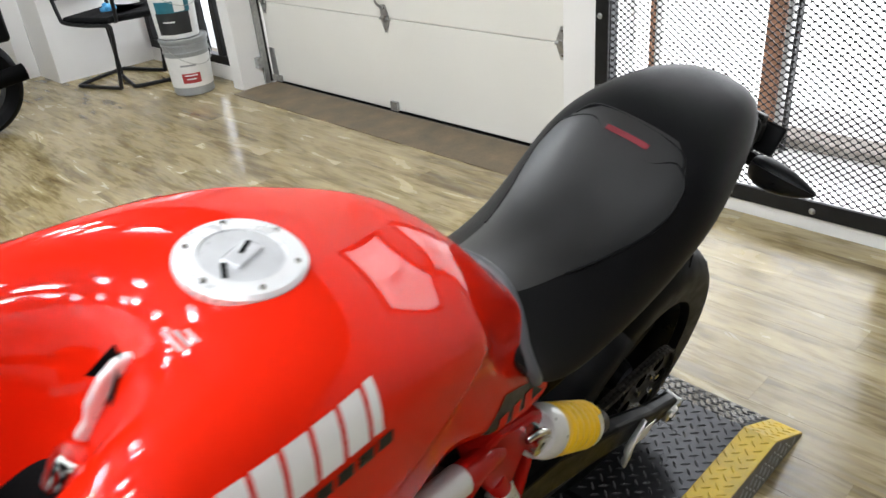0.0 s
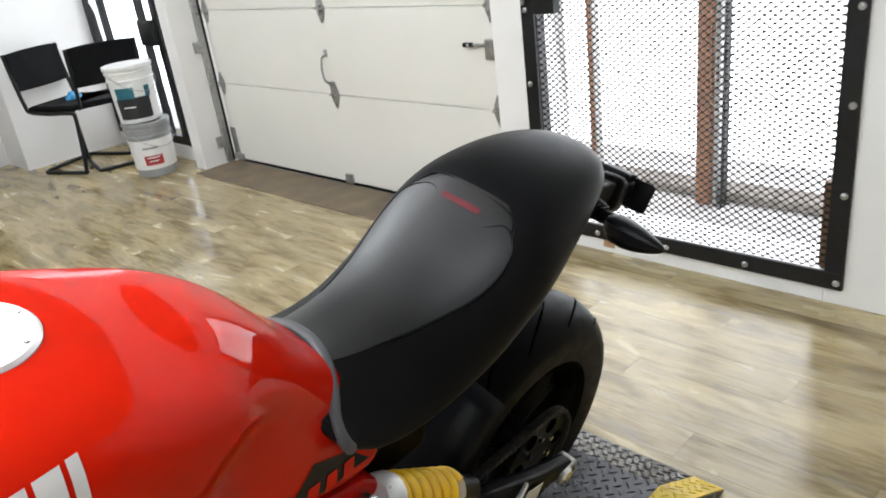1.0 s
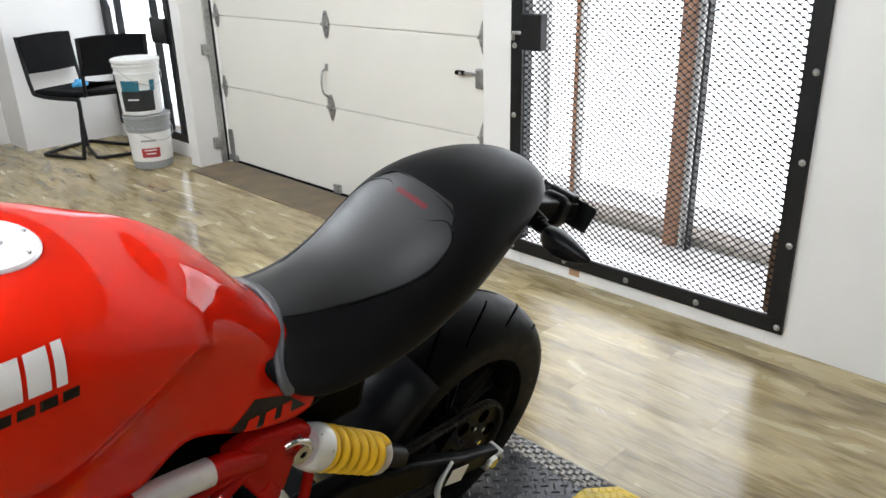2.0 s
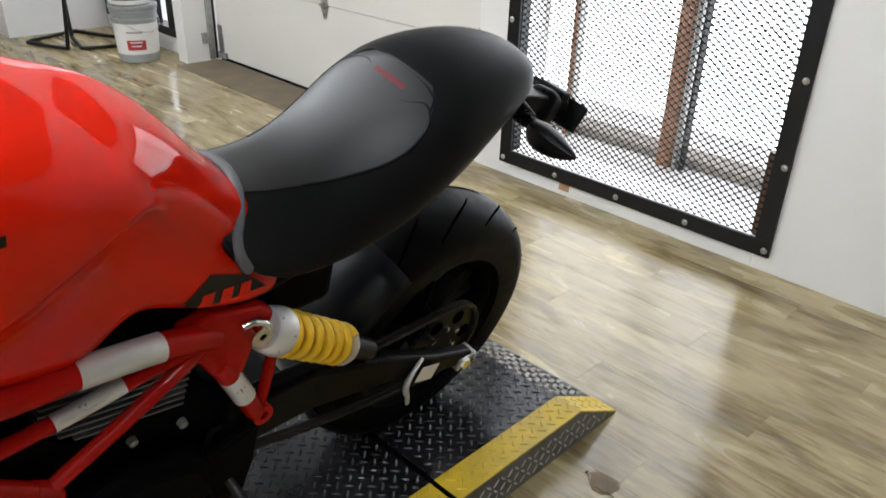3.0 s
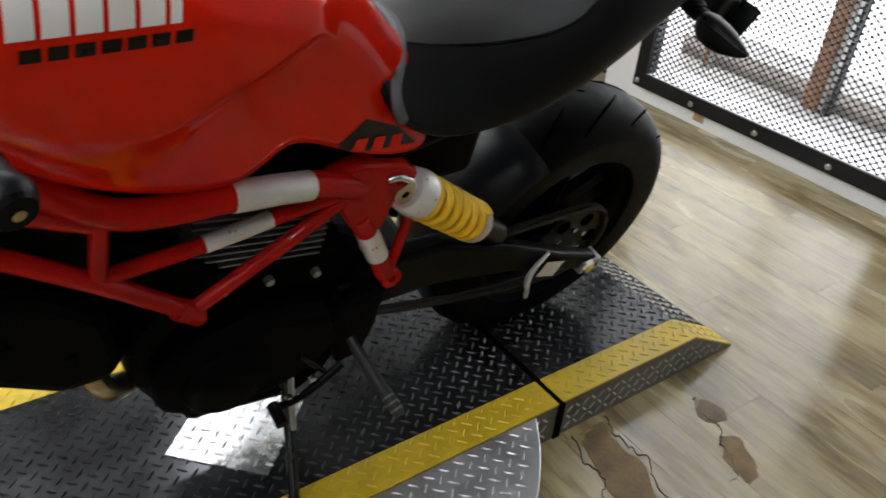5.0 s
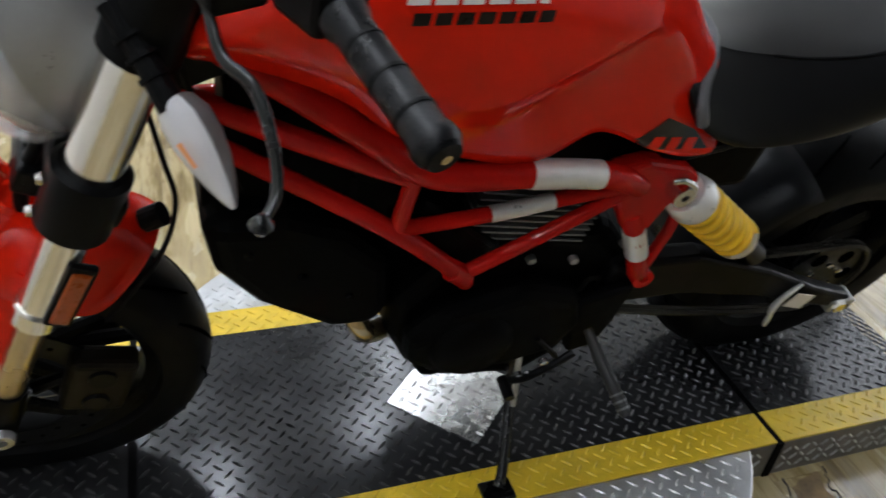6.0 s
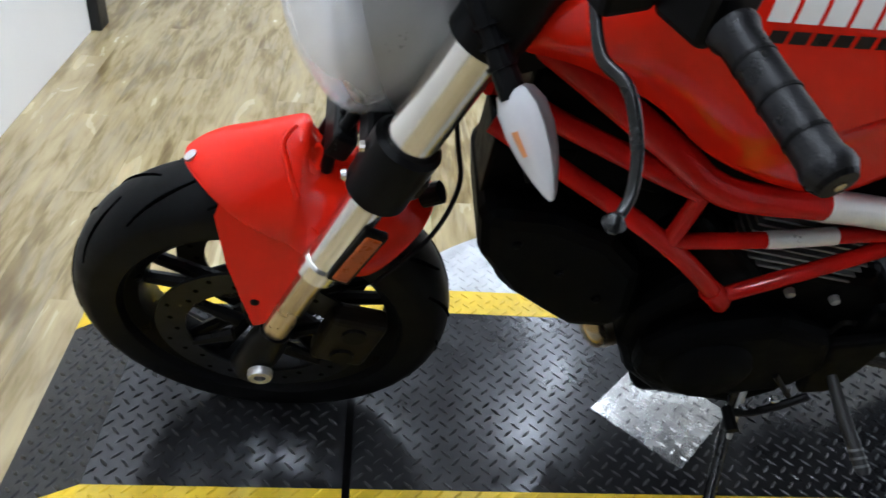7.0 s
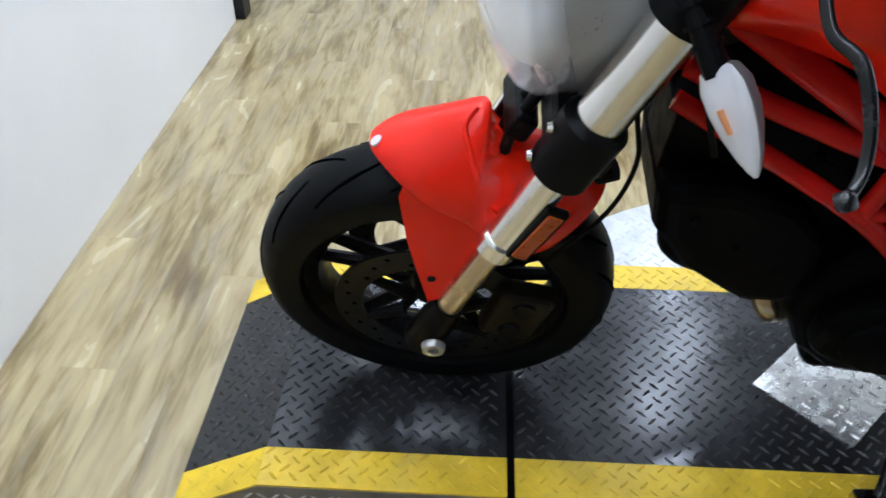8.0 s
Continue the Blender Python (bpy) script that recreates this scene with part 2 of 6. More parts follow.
def part(name, bm, material, parent=None, label="", smooth=False):
    """Links a bmesh as one mesh object, as a part of parent when one is given."""
    me = bpy.data.meshes.new(name)
    bmesh.ops.recalc_face_normals(bm, faces=bm.faces)
    bm.to_mesh(me)
    bm.free()
    me.materials.append(material)
    if smooth:
        me.shade_smooth()
        me.set_sharp_from_angle(angle=radians(38 if smooth is True else smooth))
    ob = new(name, me)
    if parent:
        ob.parent = parent
    if label:
        ob["label"] = label
    return ob


def thing(name, m=None, label="", category="", group="", kind=""):
    ob = new(name)
    ob.empty_display_size = 0.1
    if m:
        ob.matrix_world = m
    return tagged(ob, label, category, group, kind)


def box(x0, x1, y0, y1, z0, z1, bevel=0.0, seg=2, bm=None):
    own = bmesh.new()
    bmesh.ops.create_cube(own, size=1)
    for v in own.verts:
        v.co = Vector(((x0 + x1) / 2 + v.co.x * (x1 - x0), (y0 + y1) / 2 + v.co.y * (y1 - y0), (z0 + z1) / 2 + v.co.z * (z1 - z0)))
    if bevel:
        bmesh.ops.bevel(own, geom=own.edges[:], offset=bevel, segments=seg, affect="EDGES", profile=0.5)
    return own if bm is None else join(bm, own)


def join(bm, other):
    """Adds the other bmesh to bm."""
    me = bpy.data.meshes.new("joined")
    other.to_mesh(me)
    other.free()
    bm.from_mesh(me)
    bpy.data.meshes.remove(me)
    return bm


def moved(bm, m):
    bmesh.ops.transform(bm, matrix=m, verts=bm.verts)
    return bm


def glide(points, steps=6):
    """A smooth line through the points."""
    p = [Vector(q) for q in points]
    if len(p) < 3:
        return p
    out = []
    for i in range(len(p) - 1):
        a, b, c, d = p[max(i - 1, 0)], p[i], p[i + 1], p[min(i + 2, len(p) - 1)]
        for s in range(steps):
            t = s / steps
            out.append(0.5 * ((2 * b) + (c - a) * t + (2 * a - 5 * b + 4 * c - d) * t * t + (3 * b - a - 3 * c + d) * t ** 3))
    return out + [p[-1]]


def tube(points, radius, sides=14, smooth_steps=0, caps=True, bm=None, flat=1.0):
    """A round bar along the points; radius may be a list, one for each point."""
    pts = glide(points, smooth_steps) if smooth_steps else [Vector(q) for q in points]
    own = bm if bm is not None else bmesh.new()
    n = len(pts)
    radii = [radius] * n if not hasattr(radius, "__len__") else [float(r) for r in np.interp(np.linspace(0, 1, n), np.linspace(0, 1, len(radius)), radius)]
    ahead = (pts[1] - pts[0]).normalized()
    side = ahead.orthogonal().normalized()
    rings = []
    for i, p in enumerate(pts):
        d = ((pts[min(i + 1, n - 1)] - p).normalized() + (p - pts[max(i - 1, 0)]).normalized()).normalized()
        side = (side - d * side.dot(d)).normalized()
        up = d.cross(side)
        rings.append([own.verts.new(p + radii[i] * (math.cos(a) * side + flat * math.sin(a) * up)) for a in (2 * math.pi * k / sides for k in range(sides))])
    for r, s in zip(rings, rings[1:]):
        for k in range(sides):
            own.faces.new((r[k], r[(k + 1) % sides], s[(k + 1) % sides], s[k]))
    if caps:
        own.faces.new(rings[0][::-1])
        own.faces.new(rings[-1])
    return own


def turned(profile, steps=48, axis="Y", bm=None):
    """A body turned from (radius, along) pairs round an axis through the origin; a closed profile repeats its first pair."""
    own = bm if bm is not None else bmesh.new()
    rings = []
    for k in range(steps):
        a = 2 * math.pi * k / steps
        c, s = math.cos(a), math.sin(a)
        rings.append([own.verts.new({"Y": (r * c, h, r * s), "Z": (r * c, r * s, h), "X": (h, r * c, r * s)}[axis]) for r, h in profile])
    for k in range(steps):
        a, b = rings[k], rings[(k + 1) % steps]
        for i in range(len(profile) - 1):
            own.faces.new((a[i], a[i + 1], b[i + 1], b[i]))
    bmesh.ops.remove_doubles(own, verts=own.verts, dist=1e-5)
    return own


def loft(rings, closed=True, caps=True, bm=None):
    """A skin over rings of points, all of one length."""
    own = bm if bm is not None else bmesh.new()
    made = [[own.verts.new(p) for p in ring] for ring in rings]
    n = len(rings[0])
    for a, b in zip(made, made[1:]):
        for k in range(n if closed else n - 1):
            own.faces.new((a[k], a[(k + 1) % n], b[(k + 1) % n], b[k]))
    if caps and closed:
        own.faces.new(made[0][::-1])
        own.faces.new(made[-1])
    return own


def slab(outline, thick, m=None):
    """A plate with the given outline in x and y, thick along z from 0."""
    own = bmesh.new()
    low = [own.verts.new((x, y, 0)) for x, y in outline]
    top = [own.verts.new((x, y, thick)) for x, y in outline]
    own.faces.new(low[::-1])
    own.faces.new(top)
    for k in range(len(outline)):
        j = (k + 1) % len(outline)
        own.faces.new((low[k], low[j], top[j], top[k]))
    return moved(own, m) if m else own


def soften(ob, levels=2):
    mod = ob.modifiers.new("round", "SUBSURF")
    mod.levels = mod.render_levels = levels
    ob.data.shade_smooth()
    return ob


def rounded(ob, width, segments=2):
    mod = ob.modifiers.new("edge", "BEVEL")
    mod.width, mod.segments, mod.limit_method = width, segments, "ANGLE"
    return ob


# ---------------------------------------------------------------- the room
WALL_X, FAR_Y, NEAR_Y, BACK_X, TOP = 2.335, 5.2, -3.6, -4.2, 3.1

# floor: a dark bed with vinyl boards laid along the garage wall
floor = part("floor", box(BACK_X, 2.75, NEAR_Y, 6.6, -0.10, -0.006), M["ply"])
tagged(floor, "yellowish grey wood-look vinyl plank floor, slightly glossy", "floor", kind="structure")

# garage wall: pieces round the barred opening, the garage door and the window
def wall_piece(name, x0, x1, y0, y1, z0, z1, label="smooth white painted wall", paint="wall"):
    return tagged(part(name, box(x0, x1, y0, y1, z0, z1, 0.004), M[paint]), label, "wall", kind="structure")


OPEN_Y0, OPEN_Y1, OPEN_Z0, OPEN_Z1 = -0.17, 1.0, 0.12, 2.2
wall_piece("wall_east", WALL_X, WALL_X + 0.2, NEAR_Y, OPEN_Y0, -0.05, TOP)
wall_piece("wall_east_sill", WALL_X, WALL_X + 0.2, OPEN_Y0, OPEN_Y1, -0.05, OPEN_Z0, "low white sill under the barred opening")
wall_piece("wall_east_head", WALL_X, WALL_X + 0.2, OPEN_Y0, OPEN_Y1, OPEN_Z1, TOP)
wall_piece("wall_east_pier", WALL_X, WALL_X + 0.2, OPEN_Y1, 1.23, -0.05, TOP, "white pier between opening and garage door")
wall_piece("wall_door_head", WALL_X + 0.02, WALL_X + 0.22, 1.23, 3.71, 2.2, TOP)
wall_piece("wall_jamb", 2.180, 2.52, 3.735, 3.855, -0.05, TOP, "cream white boxed door jamb")
wall_piece("wall_window_sill", 2.27, 2.45, 3.855, 5.2, -0.05, 0.10, "white sill under the tall window")
wall_piece("wall_window_head", 2.27, 2.45, 3.855, 5.2, 2.3, TOP)
wall_piece("wall_corner", 1.53, 2.45, 5.2, 5.6, -0.05, TOP, "white wall return with scuff marks")
wall_piece("wall_north", BACK_X, 1.53, 6.4, 6.6, -0.05, TOP)
wall_piece("wall_north_return", 1.40, 1.53, 5.6, 6.4, -0.05, TOP)
# south and west walls stay out of view; dark grey limits their bounce
wall_piece("wall_south", BACK_X, 2.6, NEAR_Y - 0.2, NEAR_Y, -0.05, TOP, "unseen wall, dark grey to keep bounced light low", "grey_wall")
wall_piece("wall_west", BACK_X - 0.2, BACK_X, NEAR_Y, 6.6, -0.05, TOP, "unseen wall, dark grey to keep bounced light low", "grey_wall")
wall_piece("wall_partition", -1.765, -1.637, NEAR_Y, 1.92, -0.05, TOP, "plain white partition wall ending beside the walkway")
tagged(part("ceiling", box(BACK_X, 2.75, NEAR_Y, 6.6, TOP, TOP + 0.15), M["ceiling"]), "grey matt painted ceiling", "ceiling", kind="structure")
tagged(part("trim", box(-1.70, -1.60, 1.925, 2.02, 0.0, 1.1, 0.004), M["black_steel"]), "dark metal edge post at the partition end", "post", kind="structure")

# outdoors: pavement and bright overcast distance
tagged(part("ground", box(2.5, 40, -20, 25, -0.14, -0.02), M["concrete"]), "pale concrete ground outside", "ground", kind="structure")
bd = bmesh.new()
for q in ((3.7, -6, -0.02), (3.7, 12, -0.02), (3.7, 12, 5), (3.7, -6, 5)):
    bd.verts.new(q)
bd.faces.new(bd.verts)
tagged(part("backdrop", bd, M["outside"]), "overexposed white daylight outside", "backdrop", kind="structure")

# plywood threshold before the garage door
ply = tagged(part("threshold_board", box(2.09, 2.40, 1.24, 3.72, -0.006, 0.004, 0.002), M["ply"]), "worn brown plywood strip before the garage door", "threshold", kind="structure")

# ---------------------------------------------------------------- turntable with drive-on strip
CX, H = 0.055, 0.10
HALF, BREAK, WIDE, INNER = 1.21, 1.04, 0.312, 0.232
JOINT = 0.605


def rise(x):
    """Height of the strip's top at x."""
    d = abs(x - CX)
    return H if d <= BREAK else H + (0.008 - H) * (d - BREAK) / (HALF - BREAK)


def ribbon(x0, x1, y0, y1, below, above):
    """A slab that follows the strip's top between x0 and x1; below, above: its faces under and over that top."""
    xs = sorted({x0, x1, *[x for x in (CX - BREAK, CX + BREAK) if x0 < x < x1]})
    rings = []
    for x in xs:
        lo = 0.0 if below is None else rise(x) - below
        rings.append([(x, y0, lo), (x, y1, lo), (x, y1, rise(x) + above), (x, y0, rise(x) + above)])
    return loft(rings)


def lozenges(spots, length=0.0255, width=0.0058, high=0.0026):
    """Raised tread bars, pointed at both ends, all in one mesh. Spots: place, turn and slope."""
    verts, faces = [], []
    for x, y, z, turn, slope in spots:
        c, s, k = math.cos(turn), math.sin(turn), len(verts)
        for u, v, h in ((-0.5, 0, 0), (-0.2, -0.5, 0), (0.2, -0.5, 0), (0.5, 0, 0), (0.2, 0.5, 0), (-0.2, 0.5, 0), (-0.26, 0, 1), (0.26, 0, 1)):
            px, py = c * u * length - s * v * width, s * u * length + c * v * width
            verts.append((x + px, y + py, z + px * slope + h * high))
        faces += [(k, k + 1, k + 6), (k + 1, k + 2, k + 7, k + 6), (k + 2, k + 3, k + 7), (k + 3, k + 4, k + 7), (k + 4, k + 5, k + 6, k + 7), (k + 5, k, k + 6)]
    me = bpy.data.meshes.new("tread")
    me.from_pydata(verts, [], faces)
    return me


def tread_object(name, spots, material, parent, label):
    me = lozenges(spots)
    me.materials.append(material)
    ob = new(name, me)
    ob.parent = parent
    return tagged(ob, label, kind="stuff")


table = thing("vehicle_turntable", None, "low steel turntable with black and yellow drive-on tread strip", "turntable")
dish = []
for k in range(96):
    a = 2 * math.pi * k / 96
    dish.append((CX + 0.62 * math.cos(a), 0.62 * math.sin(a)))
plate = part("disc", slab(dish, H - 0.010, pose(0, 0, 0.004)), M["tread_silver"], table, "round bare metal tread plate")
rounded(plate, 0.003)
cuts = (CX - HALF, CX - JOINT, CX + JOINT, CX + HALF)
for a, b in zip(cuts, cuts[1:]):
    a, b = a + (0.007 if a != cuts[0] else 0), b - (0.007 if b != cuts[-1] else 0)
    part("strip_body", ribbon(a, b, -WIDE, WIDE, None, -0.004), M["tread_grey"], table, "grey metal side of the strip")
    part("black_tread", ribbon(a, b, -INNER, INNER, 0.0038, 0.0), M["tread_black"], table, "black painted tread plate")
    for y0, y1 in ((-WIDE + 0.001, -INNER - 0.0004), (INNER + 0.0004, WIDE - 0.001)):
        part("yellow_band", ribbon(a, b, y0, y1, 0.0038, 0.0004), M["tread_yellow"], table, "yellow painted edge band")
for x in (CX - JOINT, CX + JOINT):
    part("joint_strip", box(x - 0.009, x + 0.009, -WIDE - 0.004, WIDE + 0.004, 0.0, H - 0.0015), M["engine"], table, "black rubber joint")
PITCH, STEP = 0.0235, 0.0172
black_spots, yellow_spots, silver_spots, card_spots, side_spots = [], [], [], [], []
for i in range(-74, 75):
    for j in range(-20, 21):
        x, y = CX + i * STEP, (2 * j + i % 2) * STEP
        turn = radians(-45 if i % 2 else 45)
        d = abs(x - CX)
        if abs(y) < WIDE - 0.012 and d < HALF - 0.02 and abs(d - JOINT) > 0.018:
            slope = 0.0 if d <= BREAK else -math.copysign((H - 0.008) / (HALF - BREAK), x - CX)
            spot = (x, y, rise(x) + 0.0002, turn, slope)
            if abs(x - 0.060) + abs(y + 0.036) < 0.132:
                card_spots.append((x, y, H + 0.0032, turn, 0))
            elif abs(abs(y) - INNER) > 0.006:
                (black_spots if abs(y) < INNER else yellow_spots).append(spot)
        elif WIDE + 0.012 < abs(y) and math.hypot(x - CX, y) < 0.60:
            silver_spots.append((x, y, H - 0.0062, turn, 0))
# same paint as the plate, darkened here for the shade on the bars' slopes
tread_object("tread_relief", black_spots, M["tread_bar"], table, "raised black tread bars")
tread_object("tread_relief", yellow_spots, M["tread_yellow"], table, "raised yellow tread bars")
tread_object("tread_relief", silver_spots, M["tread_silver"], table, "raised bare metal tread bars")
tread_object("tread_relief", card_spots, M["card"], table, "raised bright tread bars")
part("diamond_plate", slab([(0.060 - 0.141, -0.036), (0.060, -0.177), (0.060 + 0.141, -0.036), (0.060, 0.105)], 0.003, pose(0, 0, H + 0.0002)), M["card"], table, "bright bare metal diamond at the centre")
for side in (-1, 1):
    spots = []
    for i in range(-51, 52):
        for j in range(4):
            x, z = CX + i * PITCH, 0.022 + j * PITCH
            if z < rise(x) - 0.016 and abs(abs(x - CX) - JOINT) > 0.02:
                spots.append((x, z * -side, 0, radians(45 if (i + j) % 2 else -45), 0))
    ob = tread_object("side_relief", spots, M["tread_silver"], table, "raised bare metal bars on the strip side")
    ob.matrix_local = pose(0, side * (WIDE + 0.0002), 0, -90 if side > 0 else 90, 0, 0)

# ---------------------------------------------------------------- barred opening
FX = WALL_X - 0.012
grille = thing("security_grille", None, "black steel angle frame with expanded metal mesh and bolts", "security grille")
FY0, FY1, FZ0, FZ1 = -0.232, 1.055, 0.058, 2.26
BAR = 0.062


def frame_bar(name, y0, y1, z0, z1):
    bm = box(FX - 0.004, WALL_X - 0.001, y0, y1, z0, z1, 0.002)
    return part(name, bm, M["black_steel"], grille)


frame_bar("bottom_bar", FY0, FY1, FZ0, FZ0 + BAR)
frame_bar("top_bar", FY0, FY1, FZ1 - BAR, FZ1)
frame_bar("side_bar", FY0, FY0 + BAR, FZ0 + BAR, FZ1 - BAR)
frame_bar("side_bar", FY1 - BAR, FY1, FZ0 + BAR, FZ1 - BAR)
part("inner_angle", box(WALL_X, WALL_X + 0.05, FY0 + BAR - 0.004, FY0 + BAR + 0.002, FZ0 + BAR, FZ1 - BAR), M["black_steel"], grille)
part("inner_angle", box(WALL_X, WALL_X + 0.05, FY1 - BAR - 0.002, FY1 - BAR + 0.004, FZ0 + BAR, FZ1 - BAR), M["black_steel"], grille)
bolt = turned([(0.0, 0.007), (0.006, 0.0068), (0.0105, 0.004), (0.0125, 0.0)], 14, "X")
bolt_mesh = bpy.data.meshes.new("bolt")
moved(bolt, pose(0, 0, 0, 0, 0, 180)).to_mesh(bolt_mesh)
bolt.free()
bolt_mesh.materials.append(M["galv"])
bolt_places = [(-0.212 + 0.315 * k, 0.083) for k in range(4)] + [(1.033, 0.083)] + [(-0.212, 0.103 + 0.297 * k) for k in range(1, 8)] + [(1.033, 0.103 + 0.297 * k) for k in range(1, 8)]
for y, z in bolt_places:
    ob = new("bolt", bolt_mesh)
    ob.parent, ob.location = grille, (FX - 0.0042, y, z)
me_verts, me_faces = [], []
DW, DH = 0.034, 0.0128
rows = int((FZ1 - FZ0 - 2 * BAR) / DH) + 2
count = int((FY1 - FY0 - 2 * BAR + 0.02) / (DW / 2)) + 1
for r in range(rows):
    z0 = FZ0 + BAR - 0.012 + r * DH
    k0 = len(me_verts)
    line = []
    for c in range(count):
        y = FY0 + BAR - 0.004 + c * DW / 2
        up = 0.92 if (c + r) % 2 else 0.08
        line += [(y - 0.0032, z0 + DH * up, 0.0028), (y + 0.0032, z0 + DH * up, 0.0028), (y + DW / 4, z0 + DH * 0.5, 0.0017)]
    for y, z, h in line:
        me_verts += [(WALL_X + 0.006 + dx, y, z + dz * h) for dx, dz in ((-0.0018, -1), (0.0018, -1), (0.0018, 1), (-0.0018, 1))]
    for c in range(1, len(line)):
        a, b = k0 + 4 * (c - 1), k0 + 4 * c
        me_faces += [(a + i, a + (i + 1) % 4, b + (i + 1) % 4, b + i) for i in range(4)]
me = bpy.data.meshes.new("expanded_mesh")
me.from_pydata(me_verts, [], me_faces)
me.materials.append(M["black_steel"])
ob = new("expanded_mesh", me)
ob.parent = grille
tagged(ob, "black expanded metal diamond mesh", kind="stuff")
latch = part("latch_box", box(FX - 0.05, FX - 0.004, 0.86, 0.965, 0.985, 1.13, 0.004), M["black_steel"], grille, "black latch box")
part("latch_bolt", tube([(FX - 0.03, 0.965, 1.05), (FX - 0.03, 1.02, 1.05), (FX - 0.02, 1.03, 1.02)], 0.008), M["galv"], grille)

# what stands outside behind the mesh
def outdoor_post(name, x, y, w, d, mat_key, label):
    bm = box(x, x + d, y - w / 2, y + w / 2, -0.02, 2.6, 0.004)
    return tagged(part(name, bm, M[mat_key]), label, "post")


outdoor_post("timber_post", 3.03, 0.617, 0.072, 0.07, "post_wood", "weathered reddish brown timber post outside the mesh")
outdoor_post("steel_post", 3.02, 0.555, 0.018, 0.05, "galv", "thin perforated steel post beside the timber")
outdoor_post("steel_post", 3.02, 0.521, 0.014, 0.05, "black_steel", "thin dark steel post beside the timber")
outdoor_post("timber_post", 3.03, 1.215, 0.028, 0.05, "post_wood", "slim brown timber post outside the mesh")
outdoor_post("steel_post", 3.02, 1.187, 0.012, 0.05, "galv", "thin perforated steel post beside the timber")
tagged(part("outdoor_kerb", box(3.10, 3.26, -1.4, 2.4, -0.02, 0.030, 0.010), M["ledge"]), "grey weathered concrete ledge outside the mesh", "ledge", kind="structure")
tagged(part("jamb_board", box(WALL_X + 0.012, WALL_X + 0.05, -0.167, -0.140, 0.121, 0.43, 0.003), M["rust"]), "bare brown board inside the grille frame", "board")
chip = slab([(0, 0), (0.055, 0.0), (0.05, 0.05), (0.02, 0.06), (0.0, 0.035)], 0.002, pose(WALL_X - 0.0025, 0.66, 0.02, 90, 0, 90))
tagged(part("wall_patch", chip, M["brown"]), "small torn brown patch on the white sill", "patch")

# ---------------------------------------------------------------- garage door
DX = 2.41
door = thing("garage_door", None, "cream white sectional garage door with galvanised hinges, closed", "garage door")
joints = (0.022, 0.538, 1.003, 1.468, 1.933, 2.4)
for a, b in zip(joints, joints[1:]):
    bm = box(DX, DX + 0.045, 1.245, 3.705, a + 0.0016, b - 0.0016, 0.005, 3)
    part("section", bm, M["door"], door, "")
part("bottom_seal", tube([(DX + 0.02, 1.245, 0.012), (DX + 0.02, 3.705, 0.012)], 0.014, 10), M["rubber"], door, "black rubber bottom seal")


def hinge(y, z):
    h = bmesh.new()
    for s in (-1, 1):
        outline = [(-0.034, 0.004), (0.034, 0.004), (0.030, 0.022), (0.010, 0.074), (-0.010, 0.074), (-0.030, 0.022)]
        join(h, slab([(u, s * v) for u, v in outline], 0.003, pose(DX - 0.0032, y, z, 90, 0, -90)))
    join(h, tube([(DX - 0.010, y - 0.035, z), (DX - 0.010, y + 0.035, z)], 0.008, 10))
    join(h, box(DX - 0.022, DX - 0.003, y - 0.012, y + 0.012, z - 0.018, z + 0.018, 0.003))
    hub = part("hinge", h, M["galv"], door, "galvanised hinge")
    for s in (-1, 1):
        part("hinge_bolt", moved(turned([(0, 0.006), (0.005, 0.005), (0.006, 0)], 10, "X"), pose(DX - 0.003, y, z + s * 0.055, 0, 0, 180)), M["chrome"], hub)


for z in joints[1:5]:
    for y in (1.285, 2.475, 3.665):
        hinge(y, z)
part("lift_handle", tube([(DX - 0.002, 2.50, 0.755), (DX - 0.03, 2.502, 0.745), (DX - 0.042, 2.505, 0.69), (DX - 0.04, 2.50, 0.63), (DX - 0.012, 2.495, 0.60), (DX - 0.002, 2.495, 0.60)], 0.006, 10, 4), M["galv"], door, "galvanised pull handle")
part("handle_foot", box(DX - 0.004, DX, 2.482, 2.512, 0.56, 0.61, 0.002), M["galv"], door)
part("handle_foot", box(DX - 0.004, DX, 2.487, 2.515, 0.745, 0.785, 0.002), M["galv"], door)
lock = part("slide_lock", box(DX - 0.026, DX, 1.262, 1.325, 0.772, 0.862, 0.004), M["galv"], door, "galvanised slide lock")
part("lock_bolt", tube([(DX - 0.016, 1.325, 0.835), (DX - 0.016, 1.40, 0.835), (DX - 0.03, 1.425, 0.835)], 0.007, 10), M["galv"], lock)
part("lock_knob", tube([(DX - 0.018, 1.40, 0.835), (DX - 0.022, 1.45, 0.835)], 0.011, 10), M["black"], lock)
part("bottom_bracket", box(DX - 0.018, DX, 2.44, 2.50, 0.022, 0.075, 0.002), M["galv"], door)
part("corner_bracket", box(DX - 0.02, DX, 3.60, 3.70, 0.022, 0.062, 0.002), M["galv"], door)
part("corner_bracket", box(DX - 0.006, DX, 3.64, 3.70, 0.062, 0.24, 0.002), M["galv"], door)
part("corner_bracket", box(DX - 0.006, DX, 1.25, 1.31, 0.03, 0.20, 0.002), M["galv"], door)
track = thing("door_track", None, "galvanised vertical roller track beside the garage door", "track")
part("channel", box(2.345, 2.385, 3.712, 3.732, 0.01, 2.4, 0.002), M["galv"], track)
part("angle", box(2.385, 2.408, 3.722, 3.733, 0.01, 2.4, 0.002), M["black_steel"], track)
for z in (0.12, 0.75, 1.4):
    part("track_bracket", box(2.30, 2.346, 3.70, 3.734, z, z + 0.07, 0.003), M["galv"], track)

